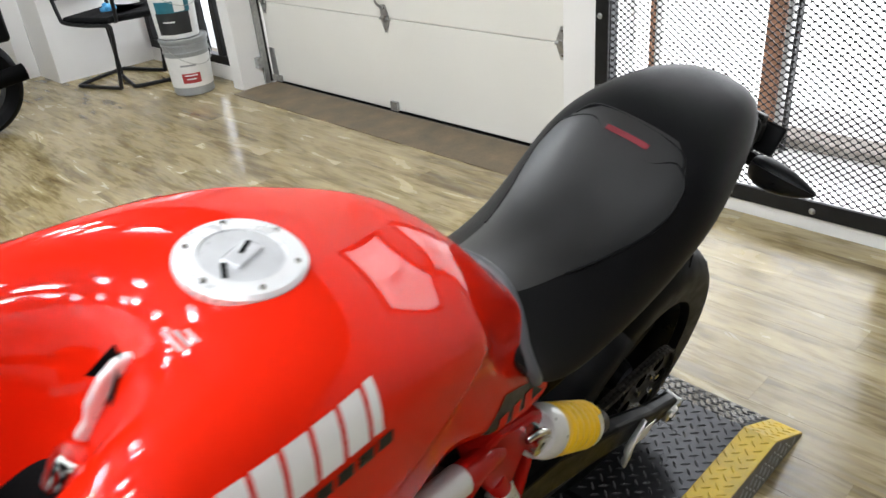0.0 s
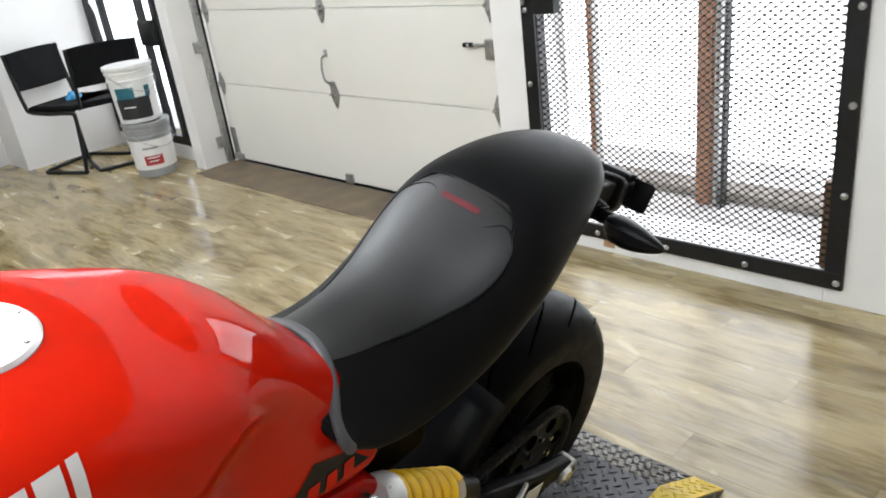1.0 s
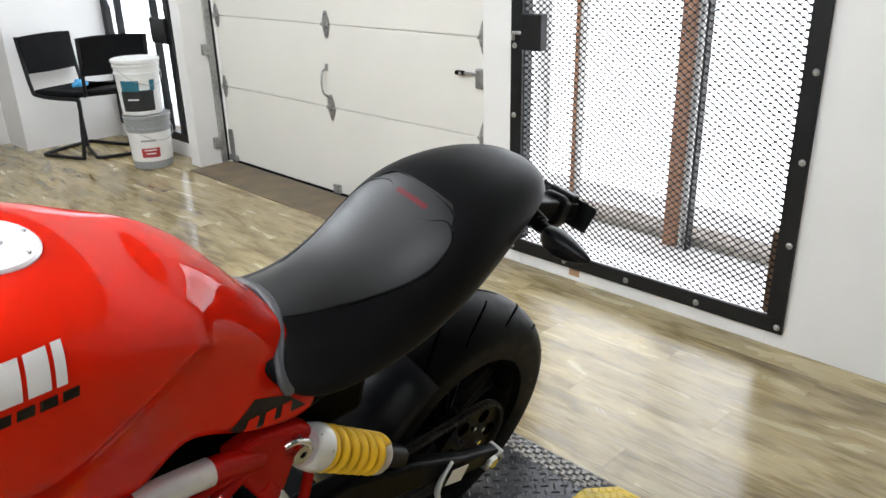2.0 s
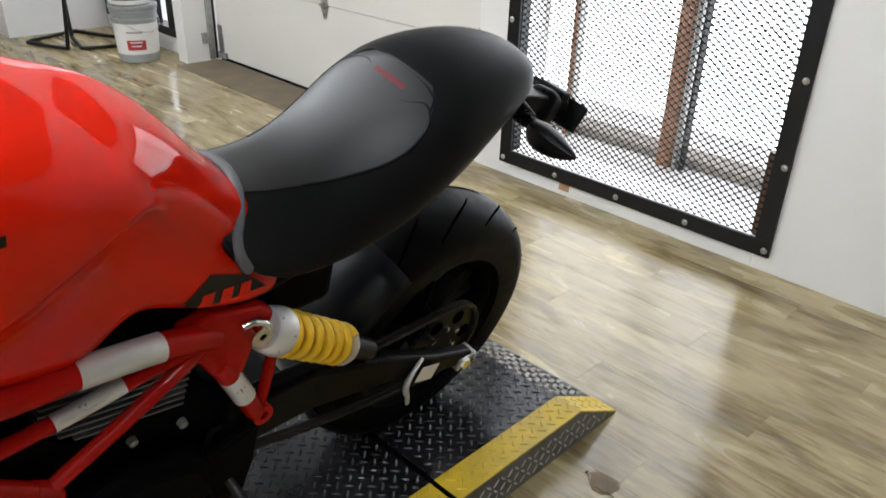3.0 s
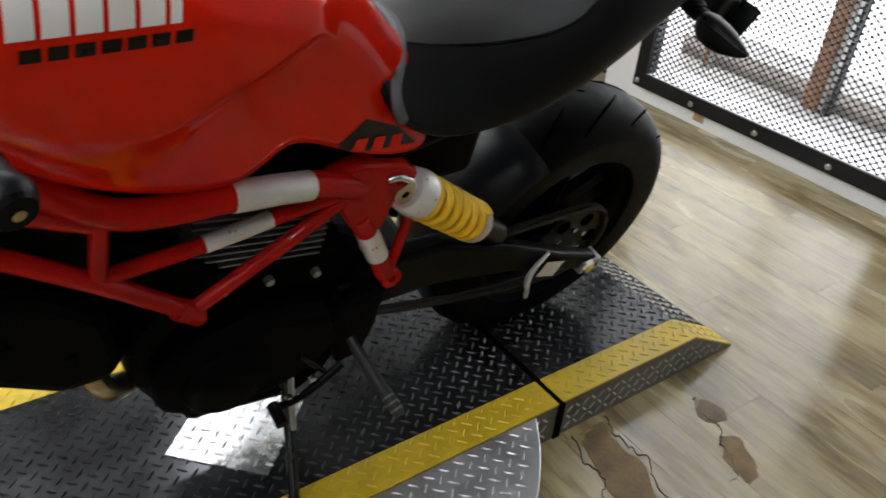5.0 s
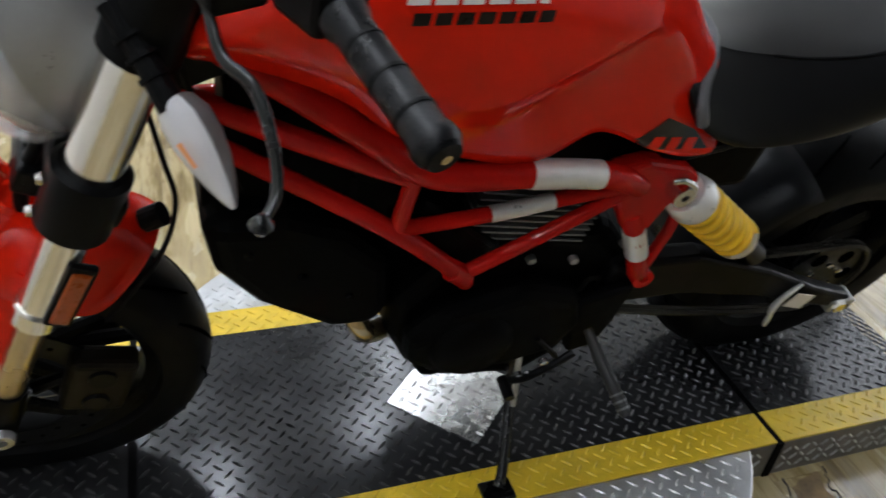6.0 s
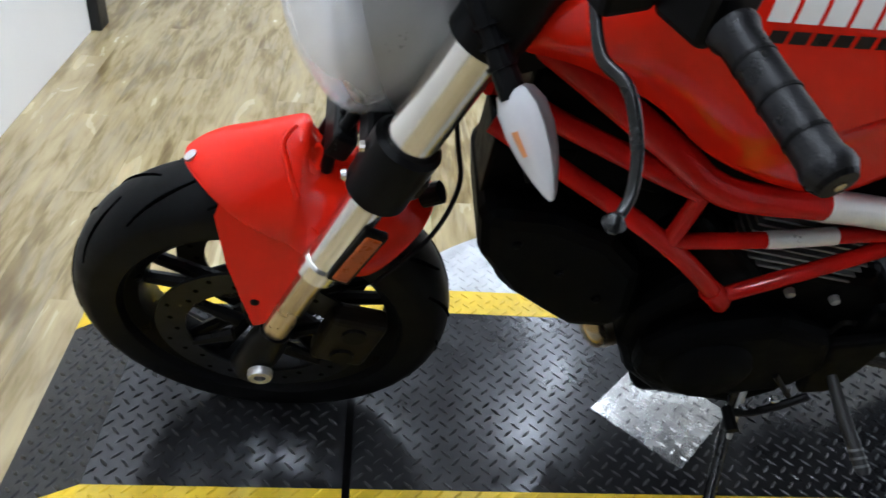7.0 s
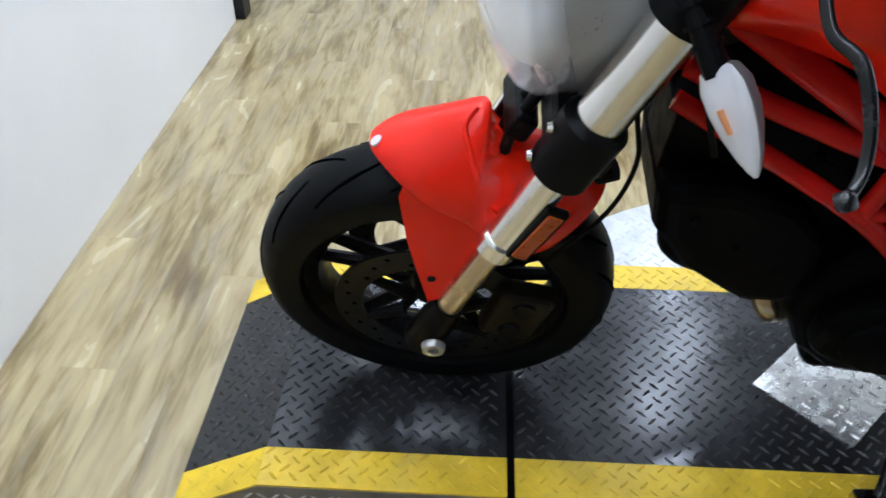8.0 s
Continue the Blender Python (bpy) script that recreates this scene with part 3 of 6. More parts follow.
# ---------------------------------------------------------------- tall window beside the door
win = tagged(thing("window_1"), "tall black steel window with mesh, bright outside", "window", kind="structure")
for name, y0, y1, z0, z1 in (("window_frame", 3.857, 3.90, 0.10, 2.3), ("mullion", 4.09, 4.15, 0.16, 2.24), ("window_frame", 5.14, 5.20, 0.10, 2.3), ("window_frame", 3.90, 5.14, 0.10, 0.16), ("window_frame", 3.90, 5.14, 2.24, 2.3), ("mullion", 4.33, 4.36, 0.16, 2.24), ("mullion", 4.93, 4.96, 0.16, 2.24)):
    part(name, box(2.275, 2.33, y0, y1, z0, z1, 0.003), M["black_steel"], win)
pane = part("pane", box(2.30, 2.306, 3.90, 5.14, 0.16, 2.24), M["glass"], win, "clear glass pane")
pane.visible_shadow = False
part("lock_rail", box(2.25, 2.275, 4.12, 4.34, 0.80, 0.97, 0.004), M["black_steel"], win)

# ---------------------------------------------------------------- pails
def pail(name, x, y, z, body, label, rim):
    p = thing(name, pose(x, y, z, 0, 0, 190), label, "bucket", "stacked paint pails")
    part("pail_body", turned([(0, 0.0), (0.126, 0.0), (0.130, 0.006), (0.143, 0.27), (0.149, 0.272), (0.149, 0.284), (0.1445, 0.286), (0.146, 0.318), (0.152, 0.320), (0.152, 0.332), (0.1465, 0.334), (0.148, 0.350), (0.150, 0.352)], 40, "Z"), body, p, smooth=30)
    part("lid", turned([(0.151, 0.348), (0.157, 0.349), (0.157, 0.368), (0.150, 0.372), (0.146, 0.366), (0.0, 0.364)], 40, "Z"), rim, p, smooth=30)
    wire = [(0.155 * math.cos(a), 0.155 * math.sin(a), 0.325 - 0.125 * math.sin(math.pi * k / 10)) for k, a in ((k, math.pi * k / 10) for k in range(11))]
    part("wire_handle", tube(wire, 0.0022, 6, 3), M["galv"], p)
    return p


def wrap(a0, a1, z0, z1, material, parent, name, grow=0.0012):
    """A label bent round a pail."""
    rad = lambda z: 0.130 + 0.013 * (z / 0.27) + grow
    n = max(14, int(abs(a1 - a0) / 5))
    rings = [[(rad(z) * math.cos(a), rad(z) * math.sin(a), z) for z in (z0, z1)] + [((rad(z) - 0.0008) * math.cos(a), (rad(z) - 0.0008) * math.sin(a), z) for z in (z1, z0)] for a in (radians(a0 + (a1 - a0) * k / n) for k in range(n + 1))]
    return part(name, loft(rings), material, parent)


low = pail("paint_pail", 2.0, 4.06, 0.0, M["pail_grey"], "grey plastic paint pail with white and red label", M["pail_grey"])
wrap(-175, 175, 0.055, 0.255, M["pail_white"], low, "paper_label")
wrap(28, 78, 0.085, 0.150, M["label_red"], low, "red_panel", 0.0024)
for z, w in ((0.132, 34), (0.108, 26)):
    wrap(53 - w / 2, 53 + w / 2, z, z + 0.008, M["pail_white"], low, "print_bar", 0.0034)
wrap(30, 72, 0.195, 0.207, M["pail_grey"], low, "print_bar", 0.0024)
up = pail("paint_pail", 1.985, 4.07, 0.373, M["pail_white"], "white plastic paint pail with black and teal label", M["pail_white"])
wrap(0, 95, 0.03, 0.165, M["label_black"], up, "black_label")
wrap(5, 100, 0.165, 0.235, M["label_teal"], up, "teal_panel", 0.0014)
wrap(56, 84, 0.17, 0.26, M["pail_white"], up, "white_panel", 0.0026)
wrap(20, 52, 0.105, 0.113, M["pail_white"], up, "print_bar", 0.0024)

# ---------------------------------------------------------------- chairs
def chair(m, label):
    c = thing("cantilever_chair", m, label, "chair", "waiting chairs")
    w, r = 0.225, 0.0135
    for s in (-1, 1):
        part("side_tube", tube([(s * w, 0.27, 0.86), (s * w, 0.25, 0.70), (s * w, 0.215, 0.50), (s * w, 0.18, 0.455), (s * w, 0.0, 0.44), (s * w, -0.19, 0.44), (s * w, -0.225, 0.41), (s * w, -0.20, 0.20), (s * w, -0.175, 0.04), (s * w, -0.14, 0.013), (s * w, 0.20, 0.013)], r, 10, 4), M["black_steel"], c)
    part("floor_bar", tube([(-w, 0.20, 0.013), (-w + 0.03, 0.235, 0.013), (0, 0.245, 0.013), (w - 0.03, 0.235, 0.013), (w, 0.20, 0.013)], r, 10, 5), M["black_steel"], c)
    rounded(part("seat", box(-0.225, 0.225, -0.215, 0.20, 0.448, 0.492, 0.016, 3), M["fabric"], c), 0.004)
    back = [[(x, 0.262 - 0.018 * math.cos(x * 6) + d, z) for x, z in ((-0.225, 0.60), (-0.11, 0.598), (0, 0.597), (0.11, 0.598), (0.225, 0.60), (0.225, 0.86), (0.11, 0.868), (0, 0.87), (-0.11, 0.868), (-0.225, 0.86))] for d in (-0.022, 0.0)]
    rounded(part("backrest", loft(back), M["fabric"], c), 0.008, 2)
    return c


chair(pose(1.86, 4.82, 0, 0, 0, 22), "black cloth cantilever chair on a bent tube frame")
chair(pose(2.06, 4.70, 0, 0, 0, 168), "black cloth cantilever chair behind its twin")
glove = bmesh.new()
for k, (x, y, z, r) in enumerate(((0, 0, 0.012, 0.03), (0.035, 0.01, 0.02, 0.024), (-0.03, 0.015, 0.012, 0.022), (0.01, -0.03, 0.01, 0.02), (0.06, -0.01, 0.012, 0.018), (0.02, 0.03, 0.03, 0.022))):
    blob = bmesh.new()
    bmesh.ops.create_icosphere(blob, subdivisions=2, radius=r)
    for v in blob.verts:
        v.co = v.co * (1 + 0.35 * noise.noise(v.co * 60 + Vector((k, 0, 0)))) + Vector((x, y, max(z, 0.012)))
        v.co.z = max(v.co.z, 0.0)
    join(glove, blob)
gl = part("rubber_gloves", glove, M["blue"], smooth=60)
gl.matrix_world = pose(1.86, 4.80, 0.4925, 0, 0, 30)
tagged(gl, "crumpled blue rubber gloves lying on a chair", "gloves")

# ---------------------------------------------------------------- second motorcycle, parked farther back
other = thing("parked_motorcycle", pose(0.06, 4.38, 0.0), "dark parked motorcycle with black tyre seen from its side", "motorcycle")
tp = [(0.222, -0.055), (0.262, -0.085), (0.292, -0.066), (0.305, -0.03), (0.308, 0.0), (0.305, 0.03), (0.292, 0.066), (0.262, 0.085), (0.222, 0.055), (0.222, -0.055)]
part("tyre", moved(turned(tp, 56, "Y"), pose(0.69, 0, 0.308)), M["rubber"], other, smooth=40)
orim = part("rim", moved(turned([(0.224, -0.06), (0.224, 0.06), (0.20, 0.045), (0.20, -0.045), (0.224, -0.06)], 40, "Y"), pose(0.69, 0, 0.308)), M["rim"], other, smooth=40)
for k in range(5):
    a = 2 * math.pi * k / 5
    part("spoke", moved(tube([(0.03 * math.cos(a), 0, 0.03 * math.sin(a)), (0.205 * math.cos(a), 0, 0.205 * math.sin(a))], 0.014, 8), pose(0.69, 0, 0.308)), M["rim"], orim)
part("tail_body", loft([[(x, -w, z0), (x, w, z0), (x, w * 0.8, z1), (x, -w * 0.8, z1)] for x, w, z0, z1 in ((-0.25, 0.12, 0.62, 0.84), (0.2, 0.13, 0.62, 0.82), (0.6, 0.11, 0.66, 0.84), (0.90, 0.07, 0.72, 0.86))]), M["black"], other)
rounded(part("number_bracket", box(0.88, 1.0, -0.08, 0.08, 0.52, 0.75, 0.02), M["black"], other), 0.01)
part("frame_body", box(-0.5, 0.45, -0.14, 0.14, 0.28, 0.63, 0.05, 3), M["engine"], other)
part("exhaust", tube([(0.1, -0.14, 0.28), (0.5, -0.17, 0.30), (0.98, -0.19, 0.36)], [0.03, 0.045, 0.05], 18), M["engine"], other, smooth=50)
part("indicator", moved(turned([(0, 0.03), (0.02, 0.02), (0.026, 0.0), (0.02, -0.02), (0, -0.03)], 14, "Y"), pose(0.86, -0.14, 0.66)), M["bulb"], other, "orange indicator")
part("swingarm", tube([(0.15, -0.12, 0.36), (0.69, -0.13, 0.31)], 0.025, 12), M["engine"], other)
part("front_tyre", moved(turned(tp, 56, "Y"), pose(-0.72, 0, 0.308)), M["rubber"], other, smooth=40)
part("fork", tube([(-0.72, -0.1, 0.31), (-0.42, -0.1, 0.95)], 0.028, 14), M["engine"], other)

# ---------------------------------------------------------------- the motorcycle, leaning on its side stand
# In its own frame: x to the rear, y to its right, z up from the ground between the wheels.
LEAN = 16
BIKE = pose(0, 0.02, H + 0.003) @ pose(0, 0, 0, 0, 0, 1.5) @ pose(0, 0, 0, LEAN, 0, 0)
# the flanks draw in towards the tank by six degrees
FLANK = {1: pose(0.009, -0.0192, 0.0055, -6, 0, 0), -1: pose(0.009, 0.0192, 0.0055, 6, 0, 0)}
bike = thing("motorcycle", BIKE, "red naked motorcycle with trellis frame leaning on its side stand", "motorcycle")


def mirrored(profile):
    """Half a section, from top to bottom, made whole: (half width, height) pairs."""
    return [(w, z) for w, z in profile] + [(-w, z) for w, z in reversed(profile) if w > 1e-6]


# tank
TANK = [
    # x, half-section from the crest over shoulder and side ridge to the belly
    (-0.425, [(0.0, 0.845), (0.035, 0.855), (0.070, 0.930), (0.098, 0.925), (0.105, 0.905), (0.100, 0.892), (0.085, 0.880), (0.0, 0.84)]),
    (-0.385, [(0.0, 0.855), (0.042, 0.868), (0.092, 0.990), (0.138, 0.980), (0.147, 0.950), (0.140, 0.930), (0.115, 0.905), (0.0, 0.85)]),
    (-0.320, [(0.0, 0.872), (0.040, 0.895), (0.088, 1.036), (0.160, 1.018), (0.173, 0.965), (0.164, 0.932), (0.130, 0.890), (0.0, 0.84)]),
    (-0.255, [(0.0, 0.915), (0.032, 0.950), (0.080, 1.062), (0.168, 1.040), (0.184, 0.970), (0.177, 0.922), (0.140, 0.866), (0.0, 0.80)]),
    (-0.205, [(0.0, 1.020), (0.040, 1.034), (0.090, 1.062), (0.173, 1.040), (0.186, 0.915), (0.177, 0.872), (0.144, 0.812), (0.0, 0.78)]),
    (-0.120, [(0.0, 1.062), (0.055, 1.062), (0.105, 1.056), (0.174, 1.030), (0.180, 0.868), (0.165, 0.838), (0.146, 0.774), (0.0, 0.76)]),
    (-0.040, [(0.0, 1.050), (0.055, 1.048), (0.105, 1.040), (0.165, 1.014), (0.172, 0.910), (0.151, 0.884), (0.142, 0.748), (0.0, 0.75)]),
    (0.005, [(0.0, 1.034), (0.055, 1.032), (0.104, 1.023), (0.157, 1.000), (0.165, 0.926), (0.142, 0.903), (0.138, 0.750), (0.0, 0.75)]),
    (0.045, [(0.0, 1.020), (0.055, 1.017), (0.102, 1.003), (0.145, 0.988), (0.155, 0.944), (0.133, 0.922), (0.136, 0.790), (0.0, 0.76)]),
    (0.072, [(0.0, 1.014), (0.054, 1.012), (0.100, 0.997), (0.135, 0.978), (0.145, 0.953), (0.126, 0.926), (0.134, 0.788), (0.0, 0.76)]),
    (0.100, [(0.0, 1.006), (0.053, 1.003), (0.096, 0.985), (0.122, 0.958), (0.129, 0.924), (0.122, 0.892), (0.136, 0.778), (0.0, 0.76)]),
    (0.145, [(0.0, 0.977), (0.052, 0.972), (0.090, 0.950), (0.109, 0.920), (0.117, 0.886), (0.116, 0.856), (0.139, 0.754), (0.0, 0.75)]),
    (0.195, [(0.0, 0.918), (0.050, 0.914), (0.084, 0.896), (0.098, 0.866), (0.106, 0.838), (0.110, 0.812), (0.136, 0.735), (0.0, 0.73)]),
    (0.240, [(0.0, 0.864), (0.046, 0.860), (0.074, 0.847), (0.086, 0.822), (0.097, 0.800), (0.108, 0.778), (0.132, 0.724), (0.0, 0.71)]),
    (0.308, [(0.0, 0.800), (0.040, 0.810), (0.060, 0.800), (0.074, 0.778), (0.090, 0.762), (0.108, 0.748), (0.124, 0.730), (0.0, 0.71)]),
]
tank_bm = loft([[(x, w, z) for w, z in mirrored(half)] for x, half in TANK])
tank = part("fuel_tank", tank_bm, M["red"], bike, "glossy red fuel tank")
# the folded seam along both lower edges stays sharp
crease = tank.data.attributes.new("crease_edge", "FLOAT", "EDGE")
for e in tank.data.edges:
    a, b = sorted(e.vertices)
    if b - a == 14 and a % 14 in (6, 8):
        crease.data[e.index].value = 0.85
    # and so does the fold that runs down and forward above the knee hollow
    elif b - a == 14 and a % 14 in (4, 10) and 4 <= a // 14 <= 9:
        crease.data[e.index].value = 0.8
soften(tank, 3)

# filler cap
CAP = pose(-0.091, 0.0, 1.052, 0, 5, 0) @ Matrix.Diagonal((0.76, 0.76, 0.8, 1))
ring = part("filler_ring", moved(turned([(0.0, -0.01), (0.066, -0.01), (0.070, -0.004), (0.070, 0.004), (0.066, 0.008), (0.046, 0.009), (0.045, 0.006), (0.0, 0.006)], 48, "Z"), CAP), M["cap_ring"], bike, "white metal filler cap ring", smooth=30)
part("filler_lid", moved(turned([(0.0, 0.0075), (0.0445, 0.0075), (0.0445, 0.004)], 40, "Z"), CAP), M["cap"], ring, smooth=30)
part("lock_flap", moved(box(-0.022, 0.022, -0.012, 0.012, 0.0075, 0.011, 0.003), CAP @ pose(0, 0, 0, 0, 0, 20)), M["cap"], ring)
part("lock_slot", moved(box(-0.012, 0.012, -0.0025, 0.0025, 0.0105, 0.0115), CAP @ pose(0.008, 0.006, 0, 0, 0, 35)), M["black"], ring)
part("lid_slot", moved(box(-0.012, 0.012, -0.003, 0.003, 0.0075, 0.0088), CAP @ pose(-0.030, -0.012, 0, 0, 0, 60)), M["black"], ring)
for k in range(6):
    a = radians(60 * k + 15)
    part("cap_screw", moved(turned([(0, 0.0105), (0.003, 0.0105), (0.004, 0.008)], 10, "Z"), CAP @ pose(0.058 * math.cos(a), 0.058 * math.sin(a), 0)), M["chrome"], ring)

# ignition well and key before the tank; a black sheet paints the well's shade
well = []
for x in np.linspace(-0.200, -0.425, 10):
    w = float(np.interp(-x, (0.200, 0.215, 0.25, 0.34, 0.425), (0.004, 0.018, 0.034, 0.058, 0.066)))
    z = float(np.interp(-x, (0.200, 0.215, 0.250, 0.320, 0.385, 0.425), (1.030, 1.004, 0.952, 0.910, 0.888, 0.874)))
    well.append([Vector((float(x), w * t, z + 0.010 * t * t - 0.012)) for t in (-1, -0.6, -0.2, 0.2, 0.6, 1)] + [Vector((float(x), w * t, z - 0.05)) for t in (1, -1)])
part("ignition_cover", loft(well), M["black"], bike, "black sheet for the shade in the ignition well", smooth=40)
part("ignition_lock", moved(turned([(0, 0.03), (0.017, 0.03), (0.021, 0.024), (0.022, 0.0)], 20, "Z"), pose(-0.258, -0.002, 0.915, 0, 30, 0)), M["chrome"], bike, "steel ignition lock", smooth=35)
along, face = Vector((0.68, 0.0, 0.733)), Vector((-0.146, -0.979, 0.137))
across = along.cross(face)
KEY = Matrix.Translation((-0.236, -0.002, 0.968)) @ Matrix((across, along, face)).transposed().to_4x4()
key = slab([(-0.006, -0.010), (-0.007, 0.006), (-0.014, 0.020), (-0.0165, 0.042), (-0.014, 0.058), (-0.006, 0.068), (0.006, 0.068), (0.014, 0.058), (0.0165, 0.042), (0.014, 0.020), (0.007, 0.006), (0.006, -0.010)], 0.009, KEY)
rounded(part("ignition_key", key, M["cap_ring"], bike, "pale ignition key in its lock"), 0.003)
part("key_slot", slab([(-0.003, 0.024), (-0.004, 0.052), (0.0, 0.058), (0.004, 0.052), (0.003, 0.024)], 0.0104, KEY @ pose(0, 0, -0.0007)), M["black"], bike)


def tank_skin(x, z, side=-1, lift=0.0015):
    """The place on the tank's side at x and z, just proud of the paint."""
    hit, place, normal, _ = tank_eval.ray_cast(Vector((x, side * 0.6, z)), Vector((0, -side, 0)))
    return (place + normal * lift) if hit and place.y * side > 0.05 else None


bpy.context.view_layer.update()
tank_eval = tank.evaluated_get(bpy.context.evaluated_depsgraph_get())


def decal(name, outline, material, side=-1, steps=5, label="", lift=0.0012):
    """A thin film laid on the tank's side: a four-sided outline in x and z, cut fine."""
    (ax, az), (bx, bz), (cx, cz), (dx, dz) = outline
    bm = bmesh.new()
    grid = []
    for i in range(steps + 1):
        row = []
        for j in range(steps + 1):
            u, v = i / steps, j / steps
            x = (ax * (1 - u) + bx * u) * (1 - v) + (dx * (1 - u) + cx * u) * v
            z = (az * (1 - u) + bz * u) * (1 - v) + (dz * (1 - u) + cz * u) * v
            p = tank_skin(x, z, side, lift)
            row.append(bm.verts.new(p) if p else None)
        grid.append(row)
    for i in range(steps):
        for j in range(steps):
            q = (grid[i][j], grid[i + 1][j], grid[i + 1][j + 1], grid[i][j + 1])
            if all(q):
                bm.faces.new(q)
    if not bm.faces:
        bm.free()
        return None
    return part(name, bm, material, bike, label, smooth=60)


# badge on the tank side: six pale slanted blocks, with a dark line of small blocks under them
BX, BW = -0.226, 0.0262
for side in (-1, 1):
    for k in range(6):
        x = BX + k * BW
        s = 0.006
        wide = 0.0215 if k < 5 else 0.0105
        low, high = 0.9985 - 0.0010 * k, 1.0330 - 0.0008 * k
        decal("badge_block", ((x, low), (x + wide, low - 0.0008), (x + wide + s, high - 0.0008), (x + s, high)), M["white"], side, 6, "pale slanted badge block")
    for k in range(7):
        x, z = BX + 0.006 + k * 0.0212, 0.9935 - 0.0008 * k
        decal("badge_bar", ((x, z - 0.013), (x + 0.0165, z - 0.0135), (x + 0.0185, z - 0.0025), (x + 0.0020, z - 0.002)), M["dark_decal"], side, 3, "dark badge bar")
    # dark angular graphic on the tank's rear corner
    decal("corner_graphic", ((0.096, 0.766), (0.252, 0.738), (0.222, 0.768), (0.162, 0.799)), M["dark_decal"], side, 10, "dark angular corner graphic")
    for k in range(3):
        x, z = 0.139 + 0.031 * k, 0.7655 - 0.0075 * k
        decal("graphic_bar", ((x, z - 0.005), (x + 0.019, z - 0.009), (x + 0.027, z + 0.007), (x + 0.008, z + 0.011)), M["red"], side, 4, "red block in the corner graphic", 0.0024)

# small print on the tank top ahead of the cap
for k in range(3):
    part("print_bar", slab([(0, 0), (0.0032, 0), (0.0032, 0.024 - 0.004 * k), (0, 0.024 - 0.004 * k)], 0.0006, pose(-0.183 + 0.0065 * k, -0.060, 1.0595, 0, -2, 0)), M["lens"], bike)

# seat: one skin from the tank over the rider's hollow to the raised tail
SEAT = [
    # x, half-section
    (0.176, [(0.0, 0.866), (0.030, 0.864), (0.060, 0.862), (0.094, 0.858), (0.120, 0.850), (0.130, 0.840), (0.122, 0.830), (0.0, 0.830)]),
    (0.212, [(0.0, 0.866), (0.030, 0.864), (0.058, 0.856), (0.086, 0.840), (0.116, 0.815), (0.137, 0.792), (0.130, 0.778), (0.0, 0.775)]),
    (0.270, [(0.0, 0.852), (0.032, 0.851), (0.060, 0.841), (0.092, 0.820), (0.122, 0.788), (0.143, 0.754), (0.135, 0.737), (0.0, 0.735)]),
    (0.350, [(0.0, 0.854), (0.036, 0.853), (0.066, 0.842), (0.100, 0.816), (0.130, 0.776), (0.144, 0.744), (0.134, 0.727), (0.0, 0.730)]),
    (0.430, [(0.0, 0.876), (0.050, 0.874), (0.087, 0.860), (0.118, 0.828), (0.139, 0.785), (0.144, 0.752), (0.132, 0.732), (0.0, 0.737)]),
    (0.500, [(0.0, 0.912), (0.064, 0.910), (0.107, 0.895), (0.136, 0.856), (0.149, 0.808), (0.144, 0.768), (0.128, 0.747), (0.0, 0.755)]),
    (0.548, [(0.0, 0.940), (0.074, 0.938), (0.118, 0.921), (0.144, 0.880), (0.152, 0.830), (0.142, 0.792), (0.124, 0.770), (0.0, 0.780)]),
    (0.600, [(0.0, 0.968), (0.074, 0.962), (0.118, 0.941), (0.144, 0.900), (0.150, 0.852), (0.138, 0.816), (0.116, 0.795), (0.0, 0.803)]),
    (0.675, [(0.0, 0.984), (0.068, 0.976), (0.106, 0.955), (0.128, 0.916), (0.132, 0.876), (0.119, 0.844), (0.098, 0.826), (0.0, 0.834)]),
    (0.765, [(0.0, 0.980), (0.058, 0.973), (0.088, 0.955), (0.104, 0.926), (0.105, 0.897), (0.093, 0.874), (0.073, 0.860), (0.0, 0.864)]),
    (0.862, [(0.0, 0.950), (0.040, 0.945), (0.058, 0.933), (0.066, 0.915), (0.065, 0.900), (0.053, 0.887), (0.040, 0.881), (0.0, 0.881)]),
]
seat_bm = loft([[(x, w, z) for w, z in mirrored(half)] for x, half in SEAT])
seat = soften(part("seat", seat_bm, M["seat"], bike, "matt black one-piece seat"), 4)
bpy.context.view_layer.update()
seat_eval = seat.evaluated_get(bpy.context.evaluated_depsgraph_get())


def seat_skin(x, y, lift=0.001):
    hit, place, normal, _ = seat_eval.ray_cast(Vector((x, y, 1.4)), Vector((0, 0, -1)))
    return place + normal * lift if hit else Vector((x, y, 0.85))


# the rider's sewn seat panel: its extra shine stands for daylight sheen
def panel_half(x):
    """Half width of the sewn panel at x along the seat."""
    return float(np.interp(x, (0.222, 0.26, 0.33, 0.42, 0.48, 0.515, 0.54, 0.557, 0.577), (0.046, 0.052, 0.064, 0.090, 0.110, 0.112, 0.102, 0.088, 0.060)))


rows = []
for x in np.linspace(0.236, 0.576, 46):
    hw = panel_half(x)
    rows.append([seat_skin(x, hw * t, 0.0016 + 0.0012 * (1 - t ** 4)) for t in np.linspace(-1, 1, 29)])
part("seat_cushion", loft([[Vector(q) for q in r] for r in rows], closed=False), M["cushion"], bike, "black sewn seat panel, shinier to carry the daylight sheen", smooth=60)


# welts sewn into the seat, and its red badge
def welt(points, r):
    return part("seat_welt", tube([seat_skin(p.x, p.y, r * 0.1) for p in glide([(a, b, 0) for a, b in points], 6)], r, 8), M["seat"], bike, smooth=60)


